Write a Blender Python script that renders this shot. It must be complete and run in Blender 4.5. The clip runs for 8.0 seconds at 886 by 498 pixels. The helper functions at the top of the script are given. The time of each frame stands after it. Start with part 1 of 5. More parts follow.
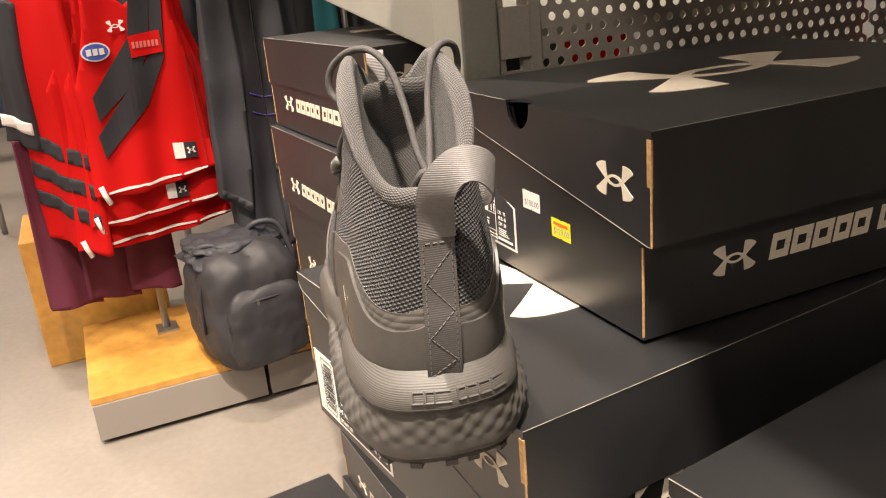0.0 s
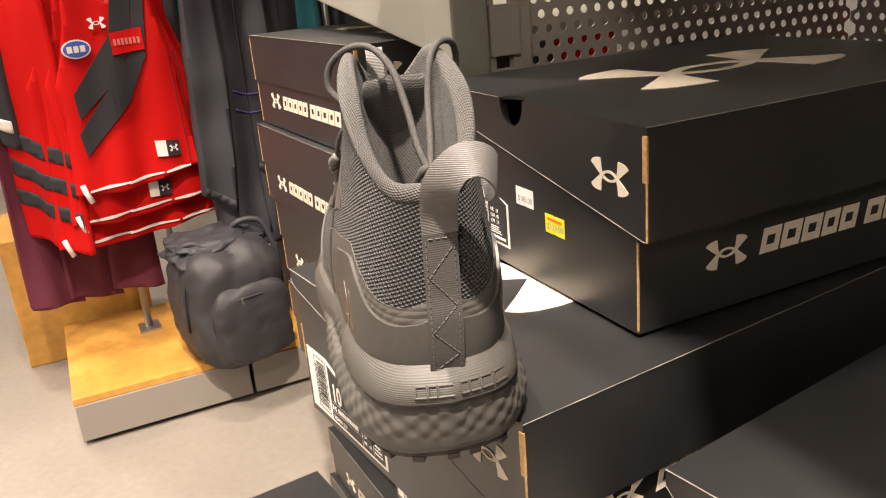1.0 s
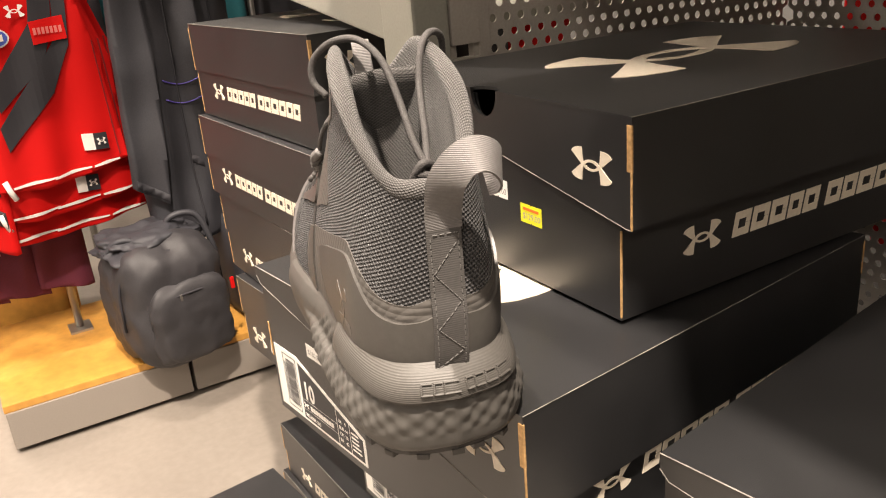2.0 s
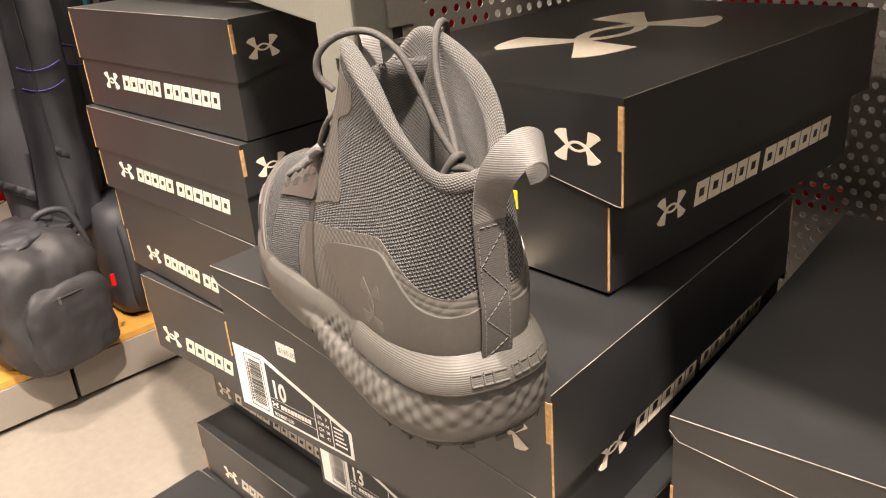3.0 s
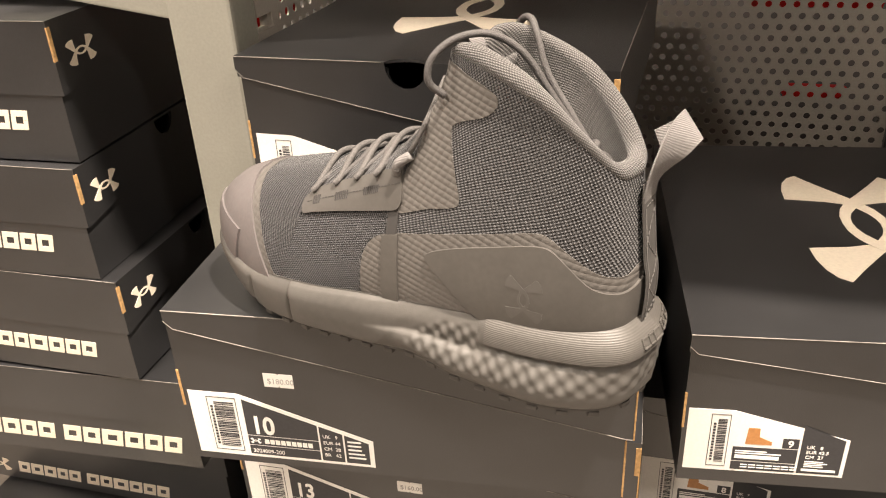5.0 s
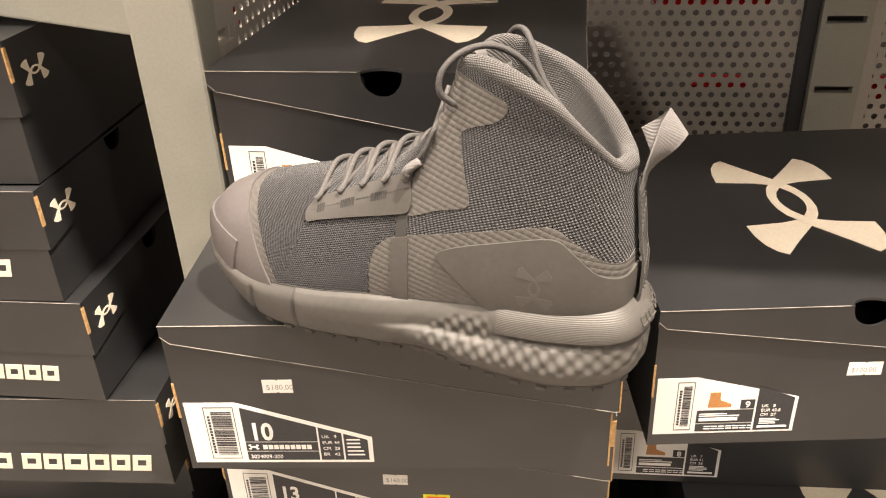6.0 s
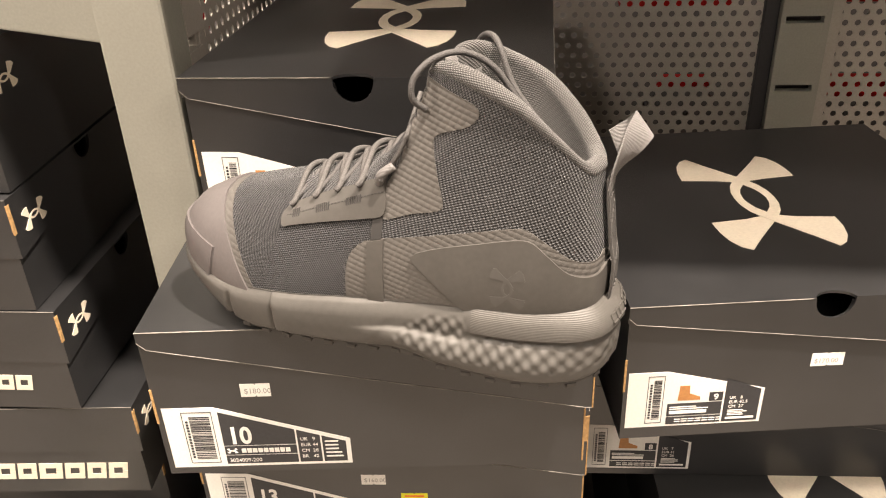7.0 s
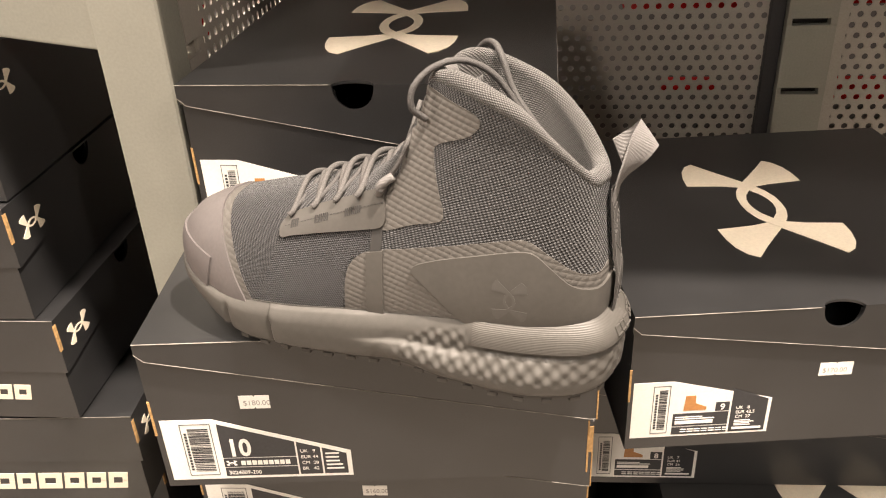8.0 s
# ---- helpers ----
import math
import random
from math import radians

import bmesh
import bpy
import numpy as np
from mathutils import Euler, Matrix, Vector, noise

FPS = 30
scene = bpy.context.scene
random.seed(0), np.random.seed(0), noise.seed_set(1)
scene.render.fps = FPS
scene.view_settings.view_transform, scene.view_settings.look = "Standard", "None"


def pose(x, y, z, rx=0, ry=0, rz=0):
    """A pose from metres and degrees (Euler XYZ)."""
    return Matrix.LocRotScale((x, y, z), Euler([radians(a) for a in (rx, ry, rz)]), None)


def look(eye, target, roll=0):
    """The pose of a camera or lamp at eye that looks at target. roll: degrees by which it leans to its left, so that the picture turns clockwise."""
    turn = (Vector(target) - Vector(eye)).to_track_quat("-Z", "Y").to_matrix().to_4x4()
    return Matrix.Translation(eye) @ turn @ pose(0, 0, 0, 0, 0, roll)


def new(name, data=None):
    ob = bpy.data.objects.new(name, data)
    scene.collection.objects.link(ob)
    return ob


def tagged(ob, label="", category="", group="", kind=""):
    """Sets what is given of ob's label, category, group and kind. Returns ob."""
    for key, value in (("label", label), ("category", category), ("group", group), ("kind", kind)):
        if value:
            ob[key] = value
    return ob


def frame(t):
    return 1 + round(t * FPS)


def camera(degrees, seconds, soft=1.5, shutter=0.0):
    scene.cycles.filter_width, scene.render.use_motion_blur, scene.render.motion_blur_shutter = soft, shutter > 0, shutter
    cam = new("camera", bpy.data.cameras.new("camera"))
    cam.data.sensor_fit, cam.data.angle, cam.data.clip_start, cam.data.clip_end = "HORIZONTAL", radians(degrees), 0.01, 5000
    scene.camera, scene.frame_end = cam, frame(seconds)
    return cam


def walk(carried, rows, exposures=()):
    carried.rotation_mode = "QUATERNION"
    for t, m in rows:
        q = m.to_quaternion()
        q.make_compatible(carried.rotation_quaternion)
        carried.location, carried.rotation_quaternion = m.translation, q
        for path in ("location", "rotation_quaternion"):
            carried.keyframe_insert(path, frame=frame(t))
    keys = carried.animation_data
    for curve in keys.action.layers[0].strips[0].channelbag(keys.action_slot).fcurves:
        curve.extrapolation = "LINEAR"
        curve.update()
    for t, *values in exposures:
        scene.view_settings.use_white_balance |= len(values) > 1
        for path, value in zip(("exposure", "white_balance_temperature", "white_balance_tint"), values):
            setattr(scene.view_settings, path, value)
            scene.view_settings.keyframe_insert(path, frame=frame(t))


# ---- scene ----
cam = camera(56.8, 8.0, soft=1.1)
PATH = [
    (0, (0.101, 0.147, 0.894), (-1.643, 0.881, 0.245), -5.3),
    (0.5, (0.107, 0.134, 0.889), (-1.63, 0.901, 0.26), -4.6),
    (1, (0.1, 0.136, 0.895), (-1.621, 0.913, 0.237), -5.1),
    (2.5, (0.059, 0.078, 0.906), (-1.472, 1.128, 0.163), -4.9),
    (3, (0.024, 0.04, 0.917), (-1.367, 1.236, 0.12), -4.9),
    (3.5, (-0.037, -0.006, 0.927), (-1.226, 1.357, 0.073), -4.5),
    (4, (-0.096, -0.042, 0.942), (-1.057, 1.452, 0.023), -4.1),
    (4.5, (-0.155, -0.073, 0.948), (-0.899, 1.528, 0.009), -3.4),
    (6, (-0.262, -0.141, 0.973), (-0.56, 1.585, 0.007), -2.5),
    (6.5, (-0.269, -0.147, 0.976), (-0.511, 1.587, 0.009), -2.3),
    (7, (-0.263, -0.149, 0.979), (-0.49, 1.586, 0.01), -2.4),
    (7.5, (-0.261, -0.147, 0.98), (-0.496, 1.588, 0.015), -2.6),
    (8, (-0.262, -0.138, 0.98), (-0.5, 1.596, 0.013), -2.7),
]
walk(cam, [(t, look(eye, target, roll)) for t, eye, target, roll in PATH], exposures=((0.0, -0.40), (1.0, -0.40), (2.5, -0.24), (3.5, -0.06), (4.5, -0.14), (8.0, -0.17)))

# ---- light ----
world = bpy.data.worlds.new("world")
scene.world = world
world.use_nodes = True
world.node_tree.nodes["Background"].inputs[0].default_value = (1.0, 0.9, 0.78, 1)
world.node_tree.nodes["Background"].inputs[1].default_value = 0.004

CEILING = 3.0


def unseen_downlight(x, y, watts, size=0.13, z=CEILING - 0.06):
    d = bpy.data.lights.new("unseen_downlight", "AREA")
    d.shape, d.size, d.energy, d.color = "DISK", size, watts, (1.0, 0.855, 0.72)
    lamp = new("unseen_downlight", d)
    lamp.matrix_world = pose(x, y, z)
    return lamp


# No ceiling lamps are in view; these are added to fill in brightness.
for lx, ly, lw in ((-1.2, 0.22, 64), (1.3, 0.03, 25), (-0.75, -0.75, 105), (1.9, -1.40, 85), (-1.2, -3.1, 90), (-3.0, -0.9, 65), (-3.4, -2.8, 50), (-5.6, -1.2, 110)):
    unseen_downlight(lx, ly, lw, 0.06 if ly > 0 else 0.40)

# a ceiling spotlight turned onto the boot display
d = bpy.data.lights.new("spotlight", "SPOT")
d.energy, d.color, d.shadow_soft_size = 980, (1.0, 0.855, 0.72), 0.05
d.spot_size, d.spot_blend = radians(58), 0.6
spotlight = new("spotlight", d)
spotlight.matrix_world = look(Vector((0.45, -0.02, CEILING - 0.06)), Vector((-0.3, 0.42, 0.6)))


# ---- materials ----
def material(name, color, rough=0.6, metal=0.0, spec=0.5, grain=0.0, grain_scale=400.0, stain=0.0, stain_scale=12.0, bump=0.0, bump_scale=600.0, sheen=0.0):
    m = bpy.data.materials.new(name)
    m.use_nodes = True
    t = m.node_tree
    b = t.nodes["Principled BSDF"]
    b.inputs["Base Color"].default_value = (*color, 1)
    b.inputs["Roughness"].default_value = rough
    b.inputs["Metallic"].default_value = metal
    b.inputs["Specular IOR Level"].default_value = spec
    b.inputs["Sheen Weight"].default_value = sheen
    co = t.nodes.new("ShaderNodeTexCoord")
    out = None
    for amount, scale, detail in ((grain, grain_scale, 3), (stain, stain_scale, 5)):
        if amount:
            n = t.nodes.new("ShaderNodeTexNoise")
            n.inputs["Scale"].default_value = scale
            n.inputs["Detail"].default_value = detail
            t.links.new(co.outputs["Object"], n.inputs["Vector"])
            r = t.nodes.new("ShaderNodeMapRange")
            r.inputs["From Min"].default_value, r.inputs["From Max"].default_value = 0.3, 0.7
            r.inputs["To Min"].default_value, r.inputs["To Max"].default_value = 1 - amount, 1 + amount
            t.links.new(n.outputs[0], r.inputs[0])
            mix = t.nodes.new("ShaderNodeMix")
            mix.data_type, mix.blend_type = "RGBA", "MULTIPLY"
            mix.inputs[0].default_value = 1
            if out is None:
                mix.inputs[6].default_value = (*color, 1)
            else:
                t.links.new(out, mix.inputs[6])
            t.links.new(r.outputs[0], mix.inputs[7])
            out = mix.outputs[2]
    if out is not None:
        t.links.new(out, b.inputs["Base Color"])
    if bump:
        n = t.nodes.new("ShaderNodeTexNoise")
        n.inputs["Scale"].default_value = bump_scale
        n.inputs["Detail"].default_value = 4
        t.links.new(co.outputs["Object"], n.inputs["Vector"])
        k = t.nodes.new("ShaderNodeBump")
        k.inputs["Strength"].default_value = bump
        k.inputs["Distance"].default_value = 0.001
        t.links.new(n.outputs[0], k.inputs["Height"])
        t.links.new(k.outputs[0], b.inputs["Normal"])
    return m


CARD = material("black_card", (0.0165, 0.0165, 0.0175), 0.38, spec=0.85, grain=0.25, grain_scale=900, stain=0.25, stain_scale=14, bump=0.15, bump_scale=1500)
KRAFT = material("raw_card_edge", (0.42, 0.25, 0.10), 0.85, grain=0.25, stain=0.2)
CREAM = material("cream_print", (0.72, 0.64, 0.52), 0.5, grain=0.05)
WHITE = material("white_paper", (0.78, 0.76, 0.72), 0.6, grain=0.04)
INK = material("black_ink", (0.03, 0.03, 0.033), 0.5, grain=0.1)
WORN = material("worn_paper_edge", (0.20, 0.185, 0.165), 0.8, grain=0.3, grain_scale=120, stain=0.4, stain_scale=45)
TANINK = material("tan_ink", (0.42, 0.19, 0.06), 0.5, grain=0.1)
YELLOW = material("yellow_paper", (0.75, 0.72, 0.02), 0.55, grain=0.05)
FLOOR = material("screed_floor", (0.25, 0.220, 0.190), 0.45, grain=0.06, grain_scale=60, stain=0.13, stain_scale=2.2, bump=0.05, bump_scale=80)
WALL = material("warm_grey_wall_paint", (0.13, 0.12, 0.115), 0.8, grain=0.05, stain=0.1, stain_scale=3)
BACKING = material("dark_backing_board", (0.10, 0.095, 0.09), 0.8, grain=0.05, stain=0.1, stain_scale=3)
CEIL = material("ceiling_paint", (0.30, 0.28, 0.26), 0.9, grain=0.05, stain=0.1, stain_scale=2)
METAL = material("beige_powder_coat", (0.30, 0.295, 0.255), 0.45, spec=0.4, grain=0.05, stain=0.06, bump=0.05)
PANEL = material("grey_powder_coat", (0.38, 0.35, 0.31), 0.4, spec=0.5, grain=0.06, stain=0.08)
WOOD = material("honey_wood", (0.54, 0.27, 0.055), 0.4, grain=0.12, grain_scale=40, stain=0.15, stain_scale=8)
GREYLAM = material("grey_laminate", (0.26, 0.23, 0.20), 0.5, grain=0.06)
RED = material("red_jersey", (0.52, 0.003, 0.0025), 0.75, spec=0.2, grain=0.08, grain_scale=900)
JBLACK = material("black_jersey", (0.020, 0.019, 0.024), 0.75, grain=0.1)
MAROON = material("maroon_cloth", (0.10, 0.012, 0.03), 0.85, grain=0.15)
DARKCLOTH = material("dark_grey_cloth", (0.030, 0.030, 0.036), 0.6, grain=0.2, stain=0.2)
BAGCLOTH = material("charcoal_nylon", (0.030, 0.028, 0.031), 0.6, grain=0.15, stain=0.2, bump=0.2)
TEAL = material("teal_cloth", (0.01, 0.10, 0.12), 0.85, grain=0.15)
STEEL = material("brushed_steel", (0.45, 0.43, 0.40), 0.35, metal=0.9)


# ---- mesh helpers ----
def finish(bm, name, mat, parent=None, label="", smooth=False):
    me = bpy.data.meshes.new(name)
    bmesh.ops.recalc_face_normals(bm, faces=bm.faces)
    bm.to_mesh(me)
    bm.free()
    me.materials.append(mat)
    if smooth:
        me.shade_smooth()
    ob = new(name, me)
    if parent is not None:
        ob.parent = parent
    if label:
        ob["label"] = label
    return ob


def part(name, bm, mat, parent, label="", smooth=False):
    return finish(bm, name, mat, parent, label, smooth)


def thing(name, m, label, category, group="", kind=""):
    e = new(name)
    e.empty_display_size = 0.05
    e.matrix_world = m
    return tagged(e, label, category, group, kind)


def add_box(bm, x0, x1, y0, y1, z0, z1, bevel=0.0):
    r = bmesh.ops.create_cube(bm, size=1.0)
    for v in r["verts"]:
        v.co = Vector(((x0 + x1) / 2 + v.co.x * (x1 - x0), (y0 + y1) / 2 + v.co.y * (y1 - y0), (z0 + z1) / 2 + v.co.z * (z1 - z0)))
    if bevel:
        es = list({e for v in r["verts"] for e in v.link_edges})
        bmesh.ops.bevel(bm, geom=es, offset=bevel, segments=2, affect="EDGES", profile=0.6)


def box_mesh(x0, x1, y0, y1, z0, z1, bevel=0.0):
    bm = bmesh.new()
    add_box(bm, x0, x1, y0, y1, z0, z1, bevel)
    return bm


def add_slab(bm, pts, origin, ex, ey, thick):
    """A flat piece: the outline pts in the plane origin + ex * a + ey * b, and its thickness along ex x ey."""
    o, ex, ey = Vector(origin), Vector(ex), Vector(ey)
    n = ex.cross(ey).normalized() * thick
    lo = [bm.verts.new(o + ex * a + ey * b) for a, b in pts]
    hi = [bm.verts.new(o + ex * a + ey * b + n) for a, b in pts]
    bm.faces.new(hi)
    bm.faces.new(lo[::-1])
    k = len(pts)
    for i in range(k):
        bm.faces.new((lo[i], lo[(i + 1) % k], hi[(i + 1) % k], hi[i]))


def knit(bm):
    """Join the boards of one folded piece at their nearest corners."""
    seen, groups = set(), []
    for v in bm.verts:
        if v in seen:
            continue
        stack, g = [v], []
        seen.add(v)
        while stack:
            w = stack.pop()
            g.append(w)
            for ed in w.link_edges:
                o = ed.other_vert(w)
                if o not in seen:
                    seen.add(o)
                    stack.append(o)
        groups.append(g)
    main = groups[0]
    for g in groups[1:]:
        a, b = min(((p, q) for p in main for q in g), key=lambda pq: (pq[0].co - pq[1].co).length)
        bm.faces.new((a, b, b.link_edges[0].other_vert(b)))
        main = main + g
    return bm


def slab(pts, origin, ex, ey, thick):
    bm = bmesh.new()
    add_slab(bm, pts, origin, ex, ey, thick)
    return bm


def add_tube(bm, path, radius, sides=8, closed=False):
    """A round cord along a list of points; radius is one number or one per point."""
    p = [Vector(q) for q in path]
    rings = []
    up = Vector((0, 0, 1))
    side = None
    for i, q in enumerate(p):
        a = p[i - 1] if i else (p[-1] if closed else p[0])
        b = p[(i + 1) % len(p)] if (closed or i < len(p) - 1) else p[i]
        d = (b - a).normalized()
        if side is None:
            side = d.cross(up if abs(d.z) < 0.9 else Vector((1, 0, 0))).normalized()
        else:
            side = (side - d * side.dot(d)).normalized()
        n2 = d.cross(side)
        r = radius[i] if isinstance(radius, (list, tuple)) else radius
        rings.append([bm.verts.new(q + (side * math.cos(2 * math.pi * j / sides) + n2 * math.sin(2 * math.pi * j / sides)) * r) for j in range(sides)])
    for i in range(len(p) if closed else len(p) - 1):
        A, B = rings[i], rings[(i + 1) % len(p)]
        for j in range(sides):
            bm.faces.new((A[j], A[(j + 1) % sides], B[(j + 1) % sides], B[j]))
    if not closed:
        bm.faces.new(rings[0][::-1])
        bm.faces.new(rings[-1])


def tube(path, radius, sides=8, closed=False):
    bm = bmesh.new()
    add_tube(bm, path, radius, sides, closed)
    return bm


def smooth_path(pts, n=8):
    """A Catmull-Rom curve through the points."""
    p = [Vector(q) for q in pts]
    p = [p[0] * 2 - p[1]] + p + [p[-1] * 2 - p[-2]]
    out = []
    for i in range(1, len(p) - 2):
        a, b, c, d = p[i - 1:i + 3]
        for k in range(n):
            t = k / n
            out.append(0.5 * ((2 * b) + (c - a) * t + (2 * a - 5 * b + 4 * c - d) * t * t + (3 * b - a - 3 * c + d) * t ** 3))
    out.append(p[-2])
    return out


# ---- the shop ----
def shop():
    x0, x1, y0, y1 = -9.0, 3.0, -4.5, 2.6
    tagged(finish(box_mesh(x0, x1, y0, y1, -0.1, 0), "floor", FLOOR), "pale beige polished screed shop floor", "floor", kind="structure")
    tagged(finish(box_mesh(x0, x1, y0, y1, CEILING, CEILING + 0.1), "ceiling", CEIL), "plain painted shop ceiling", "ceiling", kind="structure")
    for name, b in (("wall_north", (x0, x1, y1, y1 + 0.12)), ("wall_south", (x0, x1, y0 - 0.12, y0)), ("wall_west", (x0 - 0.12, x0, y0, y1)), ("wall_east", (x1, x1 + 0.12, y0, y1))):
        tagged(finish(box_mesh(*b, 0, CEILING), name, WALL), "plain warm grey painted shop wall", "wall", kind="structure")


shop()


# ---- shoe boxes ----
def emblem_points():
    """Outline of the upper half of the two-arc emblem, one unit wide: a cup with two flaring horns."""
    outer = [(0.0, -0.105), (0.07, -0.100), (0.14, -0.078), (0.20, -0.042), (0.26, 0.008), (0.33, 0.068), (0.41, 0.135), (0.50, 0.205)]
    end = [(0.47, 0.250), (0.41, 0.285), (0.33, 0.305), (0.235, 0.310)]
    inner = [(0.225, 0.22), (0.215, 0.13), (0.195, 0.055), (0.155, 0.0), (0.10, -0.038), (0.05, -0.056), (0.0, -0.062)]
    right = outer + end + inner
    return right + [(-a, b) for a, b in right[::-1][1:-1]]


def add_emblem(bm, origin, ex, ey, size, thick=0.0004):
    pts = emblem_points()
    o, ex, ey = Vector(origin), Vector(ex), Vector(ey)
    add_slab(bm, [(a * size, b * size * 0.92) for a, b in pts], o, ex, ey, thick)
    add_slab(bm, [(a * size, -b * size * 0.92) for a, b in pts][::-1], o, ex, ey, thick * 1.3)


def block_outline(w, h):
    """Outline of one plain printed block: a bar bent into a hollow rectangle."""
    a, b, m, k = w * 0.27, h * 0.31, h * 0.47, 0.20
    pts = [(0, 0), (w, 0), (w, m), (w - a, m), (w - a, b), (a, b), (a, h - b), (w - a, h - b), (w - a, m + h * 0.02), (w, m + h * 0.02), (w, h), (0, h)]
    return [(x + k * z, z) for x, z in pts]


def shoe_box(m, L, W, H, label, left=0.014, right=0.075, shift=(0.0, 0.0), extra=0.0, mark=0.0, side=0.0, logo=0.0, hole=0.5, group="stacked shoe boxes", top_logo=True, words=(0.16, 1.0)):
    """Front-left-bottom corner at the origin; the front looks to -y. left, right: depth of the lid's slanted front flap. shift: how far the lid has slid."""
    t = 0.0022
    e = thing("shoe_box", m, label, "shoe box", group)
    hx, hr = L * hole, 0.0155

    def notch(depth, top, x_mid):
        if not hole:
            return []
        return [(x_mid + hr * math.cos(a), top - depth * math.sin(a)) for a in (math.pi * k / 10 for k in range(11))]

    bm = bmesh.new()
    top = H - 0.003
    add_slab(bm, [(0, 0), (L, 0), (L, top), *notch(0.020, top, hx), (0, top)], (0, t, 0), (1, 0, 0), (0, 0, 1), t)
    add_slab(bm, [(0, 0), (L, 0), (L, top), *notch(0.020, top, hx), (0, top)], (0, W, 0), (1, 0, 0), (0, 0, 1), t)
    add_slab(bm, [(t, 0), (W - t, 0), (W - t, top), (t, top)], (0, 0, 0), (0, 1, 0), (0, 0, 1), t)
    add_slab(bm, [(t, 0), (W - t, 0), (W - t, top), (t, top)], (L - t, 0, 0), (0, 1, 0), (0, 0, 1), t)
    add_slab(bm, [(t, t), (L - t, t), (L - t, W - t), (t, W - t)], (0, 0, 0), (1, 0, 0), (0, 1, 0), t)
    body = part("body", knit(bm), CARD, e)
    sx, sy = shift
    g = 0.0012
    a0, a1, b0, b1 = -g + sx, L + g + sx + extra, -g - t + sy, W + g + t + sy
    flap = [(a0, H - left + 0.006), (a0 + 0.006, H - left), (a0 + (a1 - a0) * 0.985, H - right), (a1, H - right), (a1, H), *[(x, z) for x, z in notch(0.017, H, hx + sx)], (a0, H)]
    bm = bmesh.new()
    add_slab(bm, flap, (0, b0 + t, 0), (1, 0, 0), (0, 0, 1), t)
    add_slab(bm, flap, (0, b1, 0), (1, 0, 0), (0, 0, 1), t)
    add_slab(bm, [(b0 + t, H - right + side), (b1 - t, H - right + side), (b1 - t, H), (b0 + t, H)], (a1 - t, 0, 0), (0, 1, 0), (0, 0, 1), t)
    add_slab(bm, [(b0 + t, H - left), (b1 - t, H - left), (b1 - t, H), (b0 + t, H)], (a0, 0, 0), (0, 1, 0), (0, 0, 1), t)
    cut = [] if not hole else [(hx + sx - hr * math.cos(a), b0 + 0.010 * math.sin(a)) for a in (math.pi * k / 10 for k in range(11))]
    add_slab(bm, [(a0, b0), *cut, (a1, b0), (a1, b1), (a0, b1)], (0, 0, H - 0.0002), (1, 0, 0), (0, 1, 0), t)
    lid = part("lid", knit(bm), CARD, e)
    for q in ((a1 - 0.0036, a1 + 0.0004, b0 - 0.0004, b0 + 0.0010, H - 0.030, H - 0.003), (a1 - 0.0036, a1 + 0.0004, b1 - 0.0010, b1 + 0.0004, H - 0.030, H - 0.003), (a1 - 0.0006, a1 + 0.0005, b0 - 0.0005, b0 + 0.0006, H - right, H - 0.03), (L - 0.0008, L + 0.0005, -0.0005, 0.0007, 0.002, H - right - 0.004), (-0.0006, 0.0012, -0.0006, 0.0008, H * 0.38, H * 0.62)):
        part("torn_edge", box_mesh(*q, 0.0002), KRAFT, e, "raw tan cardboard at a corner")
    # pale worn lines where the paper has rubbed off the folds
    path = [(a0, b0 - 0.0001, H - left + 0.006), (a0 + 0.006, b0 - 0.0001, H - left), (a0 + (a1 - a0) * 0.985, b0 - 0.0001, H - right), (a1, b0 - 0.0001, H - right)]
    part("worn_edge", tube(path, 0.00034, 5), WORN, e, "pale worn edge of the lid flap")
    part("worn_edge", tube([(a0, b0, H + t - 0.0004), (a0 + ((hx + sx - hr - a0) * 0.98 if hole else L), b0, H + t - 0.0004)], 0.00042, 5), WORN, e, "pale worn fold of the lid")
    part("worn_edge", tube([(a1, b0, H + t - 0.0004), (a1, b1, H + t - 0.0004)], 0.00030, 5), WORN, e, "pale worn fold of the lid")
    if top_logo:
        bm = bmesh.new()
        add_emblem(bm, (L / 2 + sx + logo, W / 2 + sy, H + t), (0, 1, 0), (-1, 0, 0), 0.196)
        part("lid_emblem", bm, CREAM, e, "large cream printed emblem")
    bm = bmesh.new()
    add_emblem(bm, (a1 - 0.034, b0, H * 0.75), (1, 0, 0), (0, 0, 1), 0.036)
    part("flap_emblem", bm, CREAM, e, "small cream printed emblem")
    bm = bmesh.new()
    add_emblem(bm, (a1 - 0.034, b1, H * 0.75), (-1, 0, 0), (0, 0, 1), 0.036)
    part("flap_emblem", bm, CREAM, e, "small cream printed emblem")
    zt = mark or (H - right) * 0.47
    w0, k = W * words[0], words[1]
    bm = bmesh.new()
    add_emblem(bm, (L, w0 + 0.014 * k, zt + 0.008 * k), (0, 1, 0), (0, 0, 1), 0.034 * k)
    part("side_emblem", bm, CREAM, e, "cream printed emblem")
    x = w0 + 0.042 * k
    for w in (1.05, 1.1, 1.1, 0.95, 1.05, -0.45, 1.1, 1.05, 1.3, 1.1, 1.05, 1.05):
        wd = abs(w) * 0.0150 * k
        if w > 0:
            part("print_block", slab(block_outline(wd, 0.0168 * k), (L, x, zt), (0, 1, 0), (0, 0, 1), 0.0004), CREAM, e)
            x += wd + 0.0022 * k
        else:
            x += wd
    return e


def place(x, y, z, yaw=0.0):
    return pose(x, y, z, 0, 0, yaw)


